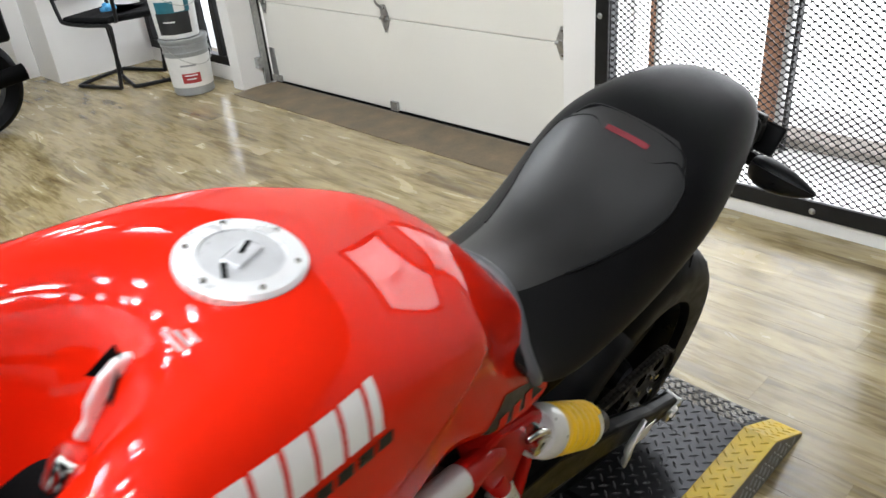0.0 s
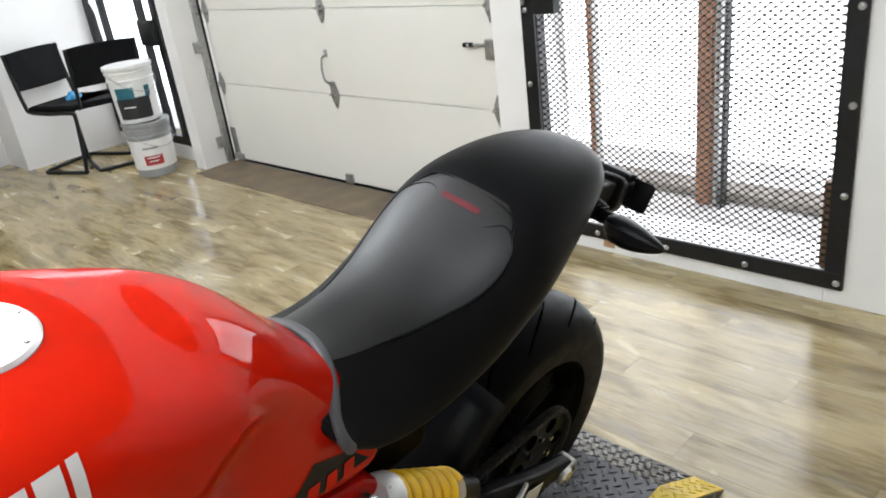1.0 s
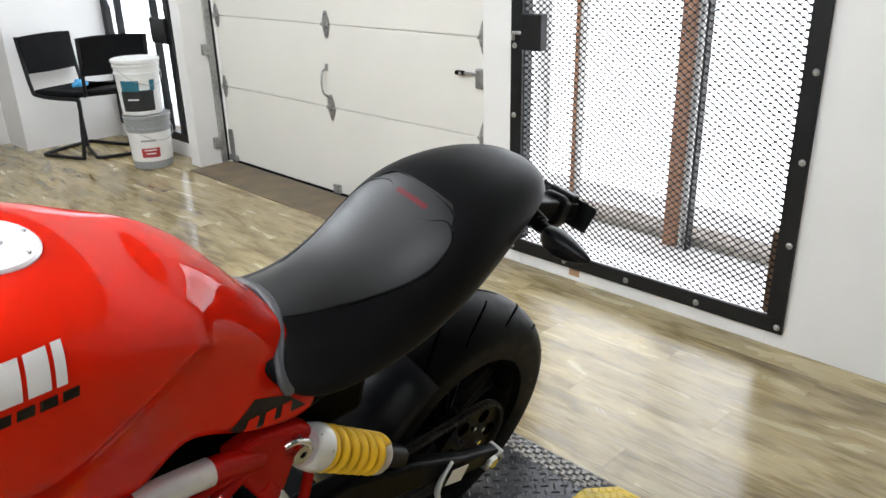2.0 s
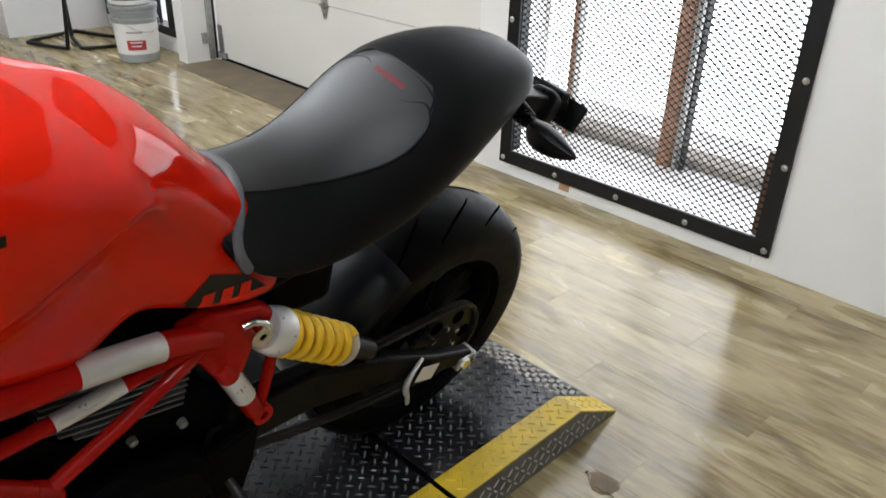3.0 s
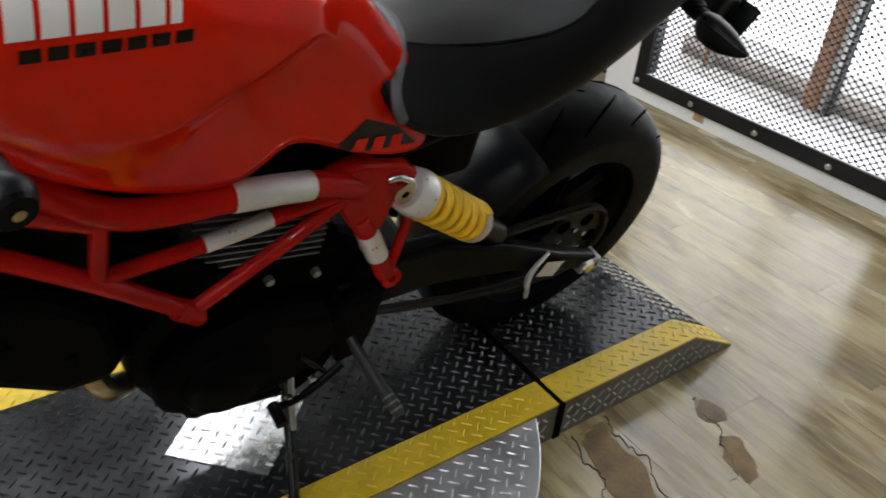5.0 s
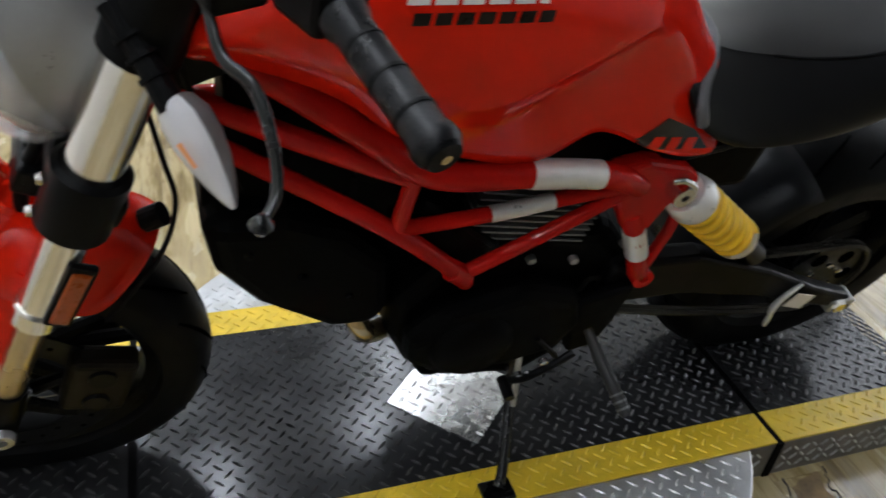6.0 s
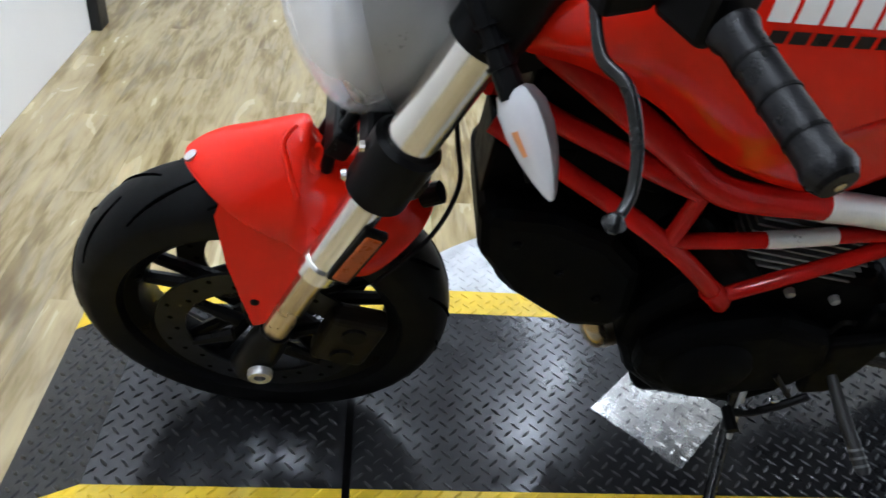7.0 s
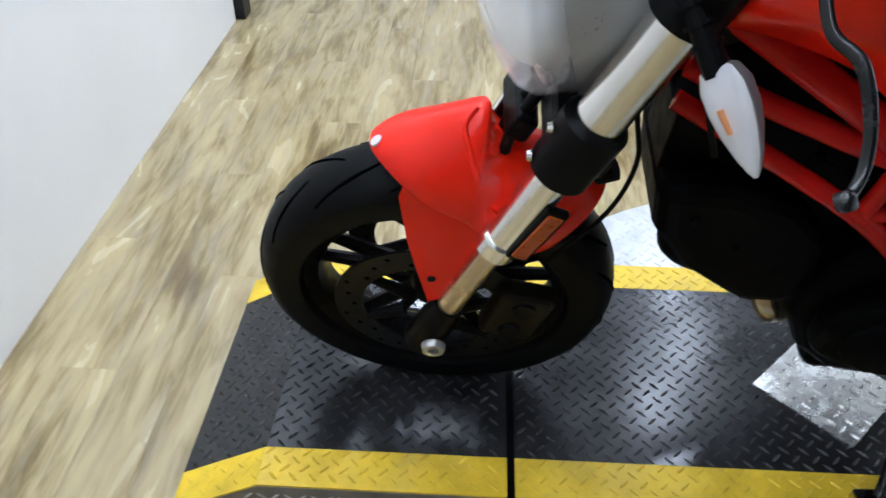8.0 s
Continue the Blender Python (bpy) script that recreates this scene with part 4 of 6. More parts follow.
near_side = [(x, -panel_half(x)) for x in (0.34, 0.41, 0.46, 0.495, 0.52, 0.54)]
far_side = [(x, panel_half(x)) for x in (0.54, 0.52, 0.495, 0.46, 0.41, 0.34)]
welt(near_side + [(0.549, -0.078), (0.530, -0.052), (0.525, -0.018), (0.528, 0.022), (0.549, 0.052), (0.552, 0.072)] + far_side, 0.0026)
welt([(0.546, -0.092), (0.564, -0.078), (0.570, -0.045), (0.572, 0.0), (0.574, 0.045), (0.572, 0.078), (0.552, 0.092)], 0.0026)
lip = []
for s in (-1, 1):
    edge = []
    for x, z in ((0.214, 0.790), (0.206, 0.806), (0.204, 0.820)):
        hit, place, normal, _ = seat_eval.ray_cast(Vector((x, s * 0.5, z)), Vector((0, -s, 0)))
        edge.append(place)
    edge += [seat_skin(x, s * y, 0.0) for x, y in ((0.212, 0.104), (0.226, 0.086), (0.242, 0.060), (0.252, 0.032))]
    lip += edge if s < 0 else [seat_skin(0.256, 0.0, 0.0)] + edge[::-1]
part("seat_lip", tube(lip, 0.0085, 10, 4), M["lip"], bike, "satin grey lip where the seat meets the tank", smooth=60)
badge = bmesh.new()
bg = [[seat_skin(0.541 + dx, 0.035 * t, 0.0036) for dx in (0.0, 0.0085)] for t in (-1, -0.66, -0.33, 0, 0.33, 0.66, 1)]
for r in bg:
    for q in r:
        badge.verts.new(q)
badge.verts.ensure_lookup_table()
for k in range(6):
    badge.faces.new([badge.verts[i] for i in (2 * k, 2 * k + 1, 2 * k + 3, 2 * k + 2)])
part("seat_badge", badge, M["stitch"], bike, "dark red embossed seat badge")

# tail: cover under the seat, lamp, plate carrier and indicators
tail = loft([[(x, s * w, z) for s, w, z in ((-1, w, z1), (1, w, z1), (1, w * 0.8, z0), (-1, w * 0.8, z0))] for x, w, z1, z0 in ((0.30, 0.095, 0.745, 0.670), (0.48, 0.088, 0.765, 0.705), (0.62, 0.068, 0.815, 0.762), (0.79, 0.040, 0.888, 0.845))])
rounded(part("tail_cover", tail, M["black"], bike, "black under-seat tail cover"), 0.012, 3)
part("tail_lamp", moved(box(-0.012, 0.012, -0.034, 0.034, -0.010, 0.010, 0.006), pose(0.822, 0.0, 0.892)), M["stitch"], bike, "dark red tail lamp")
arm = loft([[(x, y - w, z - h), (x, y + w, z - h), (x, y + w, z + h), (x, y - w, z + h)] for x, y, z, w, h in ((0.76, 0.0, 0.862, 0.03, 0.018), (0.84, -0.004, 0.846, 0.036, 0.022), (0.94, -0.01, 0.820, 0.034, 0.024), (1.03, -0.015, 0.796, 0.030, 0.020))])
carrier = rounded(part("plate_carrier", arm, M["black"], bike, "black number plate carrier"), 0.005)
part("plate_bracket", moved(box(-0.004, 0.004, -0.075, 0.075, -0.030, 0.030, 0.006), pose(1.045, 0.0, 0.782, 0, 30, 0)), M["black"], carrier)
part("plate_lamp", moved(box(-0.02, 0.02, -0.03, 0.03, -0.012, 0.012, 0.005), pose(1.01, -0.012, 0.826, 0, 20, 0)), M["black"], carrier)
blob = moved(box(-0.034, 0.030, -0.030, 0.030, -0.034, 0.036, 0.018, 4), pose(0.965, -0.022, 0.808, 0, 30, 10))
part("tail_bracket", blob, M["black"], carrier, smooth=40)
part("bracket_arm", tube([(0.80, -0.02, 0.870), (0.835, -0.045, 0.850), (0.845, -0.08, 0.836)], [0.022, 0.020, 0.016], 12, 3), M["black"], carrier, smooth=60)


def indicator(root, tip, lens_side, lens_mat, parent, length=0.105, size=1.0):
    """A teardrop indicator on a short rubber stalk. root: where the stalk starts; tip: the housing's pointed end."""
    root, tip = Vector(root), Vector(tip)
    axis = (tip - root).normalized()
    head = tip - axis * length
    stalk = part("stalk", tube([root, root.lerp(head, 0.5), head + axis * 0.012], [0.013, 0.011, 0.014], 12), M["rubber"], parent, "black rubber indicator stalk")
    for k in range(3):
        q = root.lerp(head, 0.35 + 0.22 * k)
        part("stalk_rib", tube([q - axis * 0.002, q + axis * 0.002], 0.015, 12), M["rubber"], stalk)
    n = Vector(lens_side).normalized()
    n = (n - axis * n.dot(axis)).normalized()
    b = axis.cross(n)
    rings, lens = [], []
    for t, w in ((0.0, 0.3), (0.06, 0.75), (0.2, 1.0), (0.4, 1.0), (0.6, 0.84), (0.8, 0.56), (0.94, 0.28), (1.0, 0.1)):
        c, w = head + axis * length * t, w * size
        rings.append([c + b * (0.027 * w * math.cos(a)) + n * (-0.032 * w * math.sin(a)) for a in (math.pi * k / 8 for k in range(9))])
        lens.append([c + b * (0.026 * w * math.cos(a)) + n * (0.0005 + 0.016 * w * math.sin(a)) for a in (math.pi * k / 8 for k in range(9))])
    shell = part("indicator_shell", loft(rings), M["shell_grey"] if lens_mat == M["hazed"] else M["hugger"], parent, "grey indicator housing", smooth=60)
    part("indicator_lens", loft(lens), lens_mat, shell, "milky clear indicator lens", smooth=60)
    bulb = [head + axis * length * 0.36 + n * 0.011, head + axis * length * 0.58 + n * 0.009]
    part("bulb", tube(bulb, [0.006, 0.007, 0.005], 10), M["bulb"], shell, "orange bulb behind the lens")
    return shell


indicator((0.838, -0.040, 0.842), (0.816, -0.212, 0.842), (0.35, 0.0, 1), M["hugger"], bike, 0.115, 1.05)
indicator((0.838, 0.040, 0.842), (0.816, 0.212, 0.842), (0.35, 0.0, 1), M["hugger"], bike, 0.115, 1.05)

# ---- wheels
def wheel(name, cx, cz, R, half, rim_r, turn=0.0, blade=1.0):
    """A wheel: tyre with a rounded crown and grooves, ten-spoke rim. Returns the tyre."""
    crown = []
    for k in range(25):
        a = math.pi * (k / 24) - math.pi / 2
        y = half * math.sin(a)
        h = math.cos(a) ** 0.8 if math.cos(a) > 1e-6 else 0.0
        crown.append((rim_r + 0.010 + (R - rim_r - 0.010) * (0.30 + 0.70 * h) if 0 < k < 24 else rim_r + 0.004, y * (0.92 if k in (0, 24) else 1.0)))
    profile = crown + [(rim_r - 0.004, half * 0.70), (rim_r - 0.004, -half * 0.70), crown[0]]
    m = pose(cx, 0, cz, 0, 0, turn)
    tyre = part(name + "_tyre", moved(turned(profile, 96, "Y"), m), M["rubber"], bike, "black sport tyre with sweeping grooves", smooth=40)
    # tread grooves: thin dark ribs following the crown
    def crown_r(y):
        s = min(abs(y) / half, 0.999)
        return rim_r + 0.010 + (R - rim_r - 0.010) * (0.30 + 0.70 * math.sqrt(1 - s * s) ** 0.8)
    cutters = bmesh.new()
    for k in range(14):
        for s in (-1, 1):
            a0 = 2 * math.pi * (k + (0.5 if s > 0 else 0)) / 14
            line = []
            for i in range(7):
                y = s * half * (0.12 + 0.70 * i / 6)
                a = a0 + 0.42 * (i / 6) ** 1.2 * 1.0
                r = crown_r(y) - 0.0008
                line.append((r * math.cos(a), y, r * math.sin(a)))
            tube(line, [0.0022, 0.0036, 0.0022], 5, bm=cutters)
    part("tread_groove", moved(cutters, m), M["groove"], tyre, "dark tread grooves")
    lip = [(rim_r + 0.006, -half * 0.72), (rim_r + 0.006, -half * 0.62), (rim_r - 0.012, -half * 0.5), (rim_r - 0.020, 0.0), (rim_r - 0.012, half * 0.5), (rim_r + 0.006, half * 0.62), (rim_r + 0.006, half * 0.72), (rim_r - 0.004, half * 0.72), (rim_r - 0.022, half * 0.5), (rim_r - 0.030, 0.0), (rim_r - 0.022, -half * 0.5), (rim_r - 0.004, -half * 0.72), (rim_r + 0.006, -half * 0.72)]
    rim = part(name + "_rim", moved(turned(lip, 72, "Y"), m), M["rim"], bike, "black alloy rim", smooth=35)
    for k in range(5):
        for d in (-0.16, 0.16):
            a = 2 * math.pi * k / 5 + 0.3
            inner = (0.035 * math.cos(a + d * 0.5), 0, 0.035 * math.sin(a + d * 0.5))
            outer = ((rim_r - 0.022) * math.cos(a + d), 0, (rim_r - 0.022) * math.sin(a + d))
            part("spoke", moved(tube([inner, outer], [0.015 * blade, 0.011 * blade], 8, flat=0.8), m), M["rim"], rim)
    part("hub", moved(turned([(0.0, -half * 0.7), (0.030, -half * 0.7), (0.040, -half * 0.35), (0.040, half * 0.35), (0.030, half * 0.7), (0.0, half * 0.7)], 28, "Y"), m), M["rim"], rim, smooth=35)
    return tyre, rim, m


FX0, FZ0A, REARX = -0.692, 0.300, 0.757
ftyre, frim, fm = wheel("front", FX0, FZ0A, 0.293, 0.061, 0.216, -4)
rtyre, rrim, rm = wheel("rear", REARX, 0.312, 0.312, 0.088, 0.198, 0, 2.6)


def brake_disc(cx, cz, y, r, turn):
    bm = turned([(r - 0.045, -0.0025), (r, -0.0025), (r, 0.0025), (r - 0.045, 0.0025), (r - 0.045, -0.0025)], 64, "Y")
    d = part("brake_disc", moved(bm, pose(cx, 0, cz, 0, 0, turn) @ pose(0, y, 0)), M["disc"], bike, "drilled steel brake disc", smooth=35)
    hole = bpy.data.meshes.new("drill_hole")
    hb = turned([(0.0, -0.0029), (0.0042, -0.0029), (0.0042, 0.0029), (0.0, 0.0029)], 8, "Y")
    hb.to_mesh(hole)
    hb.free()
    hole.materials.append(M["groove"])
    for k in range(28):
        a = 2 * math.pi * k / 28
        rr = r - 0.012 - 0.010 * (k % 3)
        ob = new("drill_hole", hole)
        ob.parent = d
        ob.matrix_local = pose(cx, 0, cz, 0, 0, turn) @ pose(rr * math.cos(a), y, rr * math.sin(a))
    for k in range(6):
        a = 2 * math.pi * k / 6 + 0.2
        part("disc_arm", moved(tube([(0.045 * math.cos(a), 0, 0.045 * math.sin(a)), ((r - 0.042) * math.cos(a + 0.16), 0, (r - 0.042) * math.sin(a + 0.16))], [0.012, 0.008], 8, flat=0.4), pose(cx, 0, cz, 0, 0, turn) @ pose(0, y, 0)), M["rim"], d)
    return d


brake_disc(FX0, FZ0A, -0.068, 0.160, -4)
brake_disc(FX0, FZ0A, 0.068, 0.160, -4)
brake_disc(REARX, 0.315, 0.085, 0.122, 0)
part("rear_caliper", box(0.655, 0.71, 0.07, 0.11, 0.385, 0.44, 0.012), M["yellow_disc"], bike, "yellow rear caliper bracket")
for y in (-0.085, 0.085):
    cal = part("front_caliper", moved(box(-0.045, 0.045, -0.020, 0.020, -0.062, 0.062, 0.012, 3), pose(FX0 + 0.130, y, FZ0A + 0.03, 0, 18, 0)), M["caliper"], bike, "dull dark gold brake caliper")
    for z in (-0.03, 0.03):
        part("caliper_piston", moved(turned([(0, -0.026), (0.018, -0.026), (0.020, -0.018)], 18, "Y"), pose(FX0 + 0.130 + z * 0.3, y + 0.001, FZ0A + 0.03 + z)), M["black"], cal)

# ---- fork: both legs along the steering rake
RAKE = radians(22.5)
UPV = Vector((math.sin(RAKE), 0, math.cos(RAKE)))
for y in (-0.103, 0.103):
    foot = Vector((FX0 - 0.014, y, FZ0A - 0.02))
    at = lambda s: foot + UPV * s
    leg = part("fork_slider", tube([at(0.276), at(0.450)], 0.0262, 24), M["fork"], bike, "bright alloy fork tube", smooth=40)
    part("fork_collar", tube([at(0.262), at(0.266), at(0.292), at(0.296)], [0.0255, 0.0298, 0.0298, 0.0272], 24), M["fork"], leg, smooth=30)
    part("stanchion", tube([at(0.085), at(0.28)], 0.0195, 20), M["gold"], bike, "brushed steel stanchion", smooth=40)
    part("fork_foot", tube([at(-0.035), at(-0.015), at(0.06), at(0.10)], [0.020, 0.032, 0.030, 0.024], 20), M["black"], bike, "black fork foot", smooth=40)
    part("axle_nut", moved(turned([(0.009, -0.012), (0.017, -0.012), (0.019, -0.006), (0.019, 0.0), (0.0, 0.0), (0.0, -0.004), (0.009, -0.004), (0.009, -0.012)], 24, "Y"), pose(FX0, y - (0.032 if y < 0 else -0.044), FZ0A)), M["galv"], bike, "hollow steel axle end", smooth=30)
    part("fork_tube", tube([at(0.52), at(0.70)], 0.0300, 24), M["fork"], bike, "bright alloy upper fork tube", smooth=40)
    part("lower_clamp", tube([at(0.436), at(0.442), at(0.526), at(0.532)], [0.034, 0.040, 0.041, 0.035], 28), M["black"], bike, "black lower fork clamp", smooth=35)
    for z in (0.455, 0.505):
        part("clamp_bolt", moved(turned([(0, 0.006), (0.006, 0.006), (0.0075, 0.0)], 12, "X"), Matrix.Translation(at(z) + Vector((-0.040, 0, 0.01))) @ pose(0, 0, 0, 0, 0, 180)), M["chrome"], bike)
    part("upper_clamp", tube([at(0.680), at(0.80)], 0.038, 24), M["black"], bike, smooth=35)
    rf = box(-0.011, 0.011, -0.004, 0.004, -0.048, 0.048, 0.003)
    holder = part("reflector_holder", moved(box(-0.016, 0.016, -0.007, 0.005, -0.056, 0.056, 0.004), Matrix.Translation(at(0.345) + Vector((0.018, math.copysign(0.025, y), -0.008))) @ pose(0, 0, 0, 0, 25, 0)), M["black"], bike)
    part("reflector", moved(rf, Matrix.Translation(at(0.345) + Vector((0.018, math.copysign(0.031, y), -0.008))) @ pose(0, 0, 0, 0, 25, 0)), M["amber"], holder, "amber side reflector")
base = Vector((FX0 - 0.014, 0, FZ0A - 0.02))
for s, h in ((0.48, 0.045), (0.76, 0.03)):
    c = base + UPV * s
    part("yoke", moved(box(-0.035, 0.045, -0.125, 0.125, -h / 2, h / 2, 0.012, 2), Matrix.Translation(c) @ pose(0, 0, 0, 0, 25, 0)), M["black"], bike, "black fork yoke")
part("steering_head", tube([base + UPV * 0.48 + Vector((0.03, 0, 0)), base + UPV * 0.76 + Vector((0.03, 0, 0))], 0.032, 20), M["frame_red"], bike, "red steering head")

# ---- front mudguard
def guard_ring(angle, r, w, drop, lift):
    """A cross line of the mudguard at an angle back from the top."""
    out = []
    for k in range(13):
        t = -1 + k / 6
        y = w * math.sin(t * math.pi / 2 * 0.98)
        fall = drop * (1 - math.cos(t * math.pi / 2)) ** 1.15
        rr = r - fall + lift * math.exp(-((t) / 0.35) ** 2)
        out.append(Vector((FX0 + rr * math.sin(angle), y, FZ0A + rr * math.cos(angle))))
    return out


mg = [guard_ring(radians(a), r, w, d, l) for a, r, w, d, l in ((-14.5, 0.340, 0.016, 0.008, 0.0), (-11.5, 0.343, 0.042, 0.022, 0.002), (-7, 0.346, 0.066, 0.044, 0.004), (-2, 0.350, 0.078, 0.068, 0.010), (3, 0.356, 0.083, 0.088, 0.022), (8, 0.362, 0.086, 0.102, 0.036), (11, 0.366, 0.087, 0.108, 0.044), (12.5, 0.354, 0.087, 0.108, 0.010), (19, 0.350, 0.087, 0.116, 0.002), (26, 0.353, 0.087, 0.130, 0.0), (33, 0.360, 0.086, 0.138, 0.0), (38, 0.364, 0.084, 0.138, 0.0), (42, 0.364, 0.078, 0.124, 0.0))]
guard = part("front_mudguard", loft(mg, closed=False), M["red"], bike, "glossy red front mudguard")
sol = guard.modifiers.new("thickness", "SOLIDIFY")
sol.thickness, sol.offset = 0.003, -1
soften(guard, 2)
for s in (-1, 1):
    cheek = [(-0.735, 0.590), (-0.726, 0.520), (-0.714, 0.450), (-0.700, 0.380), (-0.680, 0.388), (-0.652, 0.450), (-0.616, 0.512), (-0.594, 0.560), (-0.636, 0.604), (-0.684, 0.624), (-0.722, 0.618)]
    bm = bmesh.new()
    ring_a = [bm.verts.new((x, s * (0.0905 + 0.012 * max(0, 0.545 - z) / 0.15 - 0.034 * max(0, z - 0.565) / 0.05), z)) for x, z in cheek]
    ring_b = [bm.verts.new((x, s * (0.0865 + 0.012 * max(0, 0.545 - z) / 0.15 - 0.034 * max(0, z - 0.565) / 0.05), z)) for x, z in cheek]
    bm.faces.new(ring_a)
    bm.faces.new(ring_b[::-1])
    for k in range(len(cheek)):
        j = (k + 1) % len(cheek)
        bm.faces.new((ring_a[k], ring_a[j], ring_b[j], ring_b[k]))
    wing = part("mudguard_cheek", bm, M["red"], guard, "red mudguard side leg", smooth=40)
    part("cheek_screw", moved(turned([(0, -0.004), (0.006, -0.003), (0.007, 0)], 12, "Y"), pose(-0.694, s * 0.098, 0.436, 0, 0, 0 if s < 0 else 180)), M["black"], wing)
part("mudguard_knob", tube([(FX0 + 0.222, -0.02, FZ0A + 0.285), (FX0 + 0.246, -0.024, FZ0A + 0.300)], 0.016, 14), M["black"], guard, "black rear mudguard fixing")
bpy.context.view_layer.update()
guard_eval = guard.evaluated_get(bpy.context.evaluated_depsgraph_get())


def guard_skin(outer, inner):
    """Where the line from outer to inner meets the mudguard, and the skin's normal there."""
    start, way = Vector(outer), Vector(inner) - Vector(outer)
    met, place, normal, _ = guard_eval.ray_cast(start, way.normalized())
    return (place, normal if normal.dot(way) < 0 else -normal) if met else None


# shallow round boss, and the raised fold that runs down from the peak
spot = guard_skin((-0.627, -0.300, 0.944), (-0.604, 0.050, 0.574))
if spot:
    turn = spot[1].to_track_quat("Z", "Y").to_matrix().to_4x4()
    part("mudguard_boss", moved(turned([(0.0, 0.0005), (0.009, 0.0008), (0.0125, 0.0030), (0.0155, 0.0030), (0.021, -0.0015)], 26, "Z"), Matrix.Translation(spot[0]) @ turn), M["red"], guard, smooth=50)
FOLD = (((-0.632, -0.300, 0.990), (-0.613, 0.050, 0.660)), ((-0.642, -0.300, 0.977), (-0.633, 0.050, 0.637)), ((-0.651, -0.300, 0.960), (-0.649, 0.050, 0.604)), ((-0.647, -0.300, 0.932), (-0.641, 0.050, 0.552)), ((-0.639, -0.300, 0.896), (-0.627, 0.050, 0.486)))
fold = [spot[0] for spot in (guard_skin(a, b) for a, b in FOLD) if spot]
if len(fold) > 2:
    part("mudguard_fold", tube(fold, 0.0042, 12, 6), M["red"], guard, smooth=60)
part("mudguard_spot", tube([(FX0 - 0.0735, -0.012, FZ0A + 0.3320), (FX0 - 0.0745, -0.0135, FZ0A + 0.3375)], 0.009, 14, flat=0.6), M["lens"], guard, "small pale badge at the mudguard tip")

# ---- brake hoses and their guide between the fork legs
for k in range(3):
    part("brake_hose", tube([(-0.606 + 0.004 * k, 0.030 - 0.030 * k, 0.640), (-0.588, 0.026 - 0.028 * k, 0.684), (-0.560, 0.022 - 0.020 * k, 0.735), (-0.520, 0.010, 0.800)], 0.0085, 10, 4), M["black"], bike, "black brake hose" if k == 0 else "", smooth=60)
part("hose_guide", moved(box(-0.016, 0.016, -0.045, 0.060, -0.020, 0.020, 0.006), pose(-0.580, 0.0, 0.690, 0, 25, 0)), M["black"], bike, "black hose guide")

# ---- headlamp
HL = pose(-0.490, 0.0, 0.874, 0, -14, 0) @ Matrix.Diagonal((0.95, 1.0, 0.95, 1))
shell_rings = []
for t, s in ((0.0, 0.30), (0.03, 0.60), (0.07, 0.82), (0.11, 0.95), (0.145, 1.0)):
    shell_rings.append([HL @ Vector((0.085 - t, 0.098 * s * math.cos(a) * (1 - 0.42 * max(0, -math.sin(a))), 0.150 * s * math.sin(a) * (1.0 if math.sin(a) > 0 else 1.12) + 0.01)) for a in (2 * math.pi * k / 32 for k in range(32))])
shell = part("headlamp_shell", loft(shell_rings), M["housing"], bike, "satin silver headlamp shell", smooth=50)
front_rings = []
for t, s in ((0.0, 1.0), (0.030, 0.985), (0.056, 0.92), (0.075, 0.80), (0.088, 0.60), (0.095, 0.34), (0.098, 0.02)):
    front_rings.append([HL @ Vector((-0.060 - t, 0.096 * s * math.cos(a) * (1 - 0.42 * max(0, -math.sin(a))), 0.148 * s * math.sin(a) * (1.0 if math.sin(a) > 0 else 1.12) + 0.01)) for a in (2 * math.pi * k / 32 for k in range(32))])
lensob = part("headlamp_lens", loft(front_rings, caps=False), M["thin_glass"], shell, "clear headlamp lens", smooth=50)
lensob.visible_shadow = False
thin = lensob.modifiers.new("thickness", "SOLIDIFY")
thin.thickness = 0.0025
bowl = []
for d, s in ((-0.022, 0.90), (-0.008, 0.86), (0.003, 0.74), (0.009, 0.52), (0.012, 0.25), (0.012, 0.05)):
    bowl.append([HL @ Vector((-0.070 + d, 0.094 * s * (1 + (0.05 if k % 2 else -0.03)) * math.cos(a) * (1 - 0.42 * max(0, -math.sin(a))), 0.146 * s * (1 + (0.05 if k % 2 else -0.03)) * math.sin(a) * (1.0 if math.sin(a) > 0 else 1.10) + 0.01)) for k, a in ((k, 2 * math.pi * k / 40) for k in range(40))])
part("lamp_bowl", loft(bowl, caps=False), M["reflector"], shell, "bright fluted reflector bowl")
strip = [HL @ Vector((-0.100 + 0.012 * abs(math.sin(a)), -0.078 * math.cos(a), 0.118 * math.sin(a) + 0.01)) for a in np.linspace(-0.9, 1.2, 9)]
part("position_light", tube(strip, 0.008, 10, 3), M["cap_ring"], shell, "white position light strip", smooth=60)
for k in range(4):
    part("lens_flute", tube([HL @ Vector((-0.092, -0.050 + 0.030 * k, -0.075)), HL @ Vector((-0.100, -0.050 + 0.030 * k, 0.100))], 0.006, 8), M["reflector"], shell, smooth=60)
part("lamp_bulb", moved(turned([(0.0, -0.03), (0.012, -0.026), (0.014, 0.0), (0.020, 0.01)], 16, "X"), HL @ pose(-0.075, 0, 0.045)), M["glass"], shell)
part("lamp_divider", moved(box(-0.005, 0.005, -0.075, 0.075, -0.008, 0.008, 0.003), HL @ pose(-0.098, 0, 0.0)), M["housing"], shell)
part("lamp_bracket", tube([(-0.43, -0.06, 0.89), (-0.46, -0.08, 0.87), (-0.49, -0.06, 0.87)], 0.010, 10, 4), M["black"], bike)
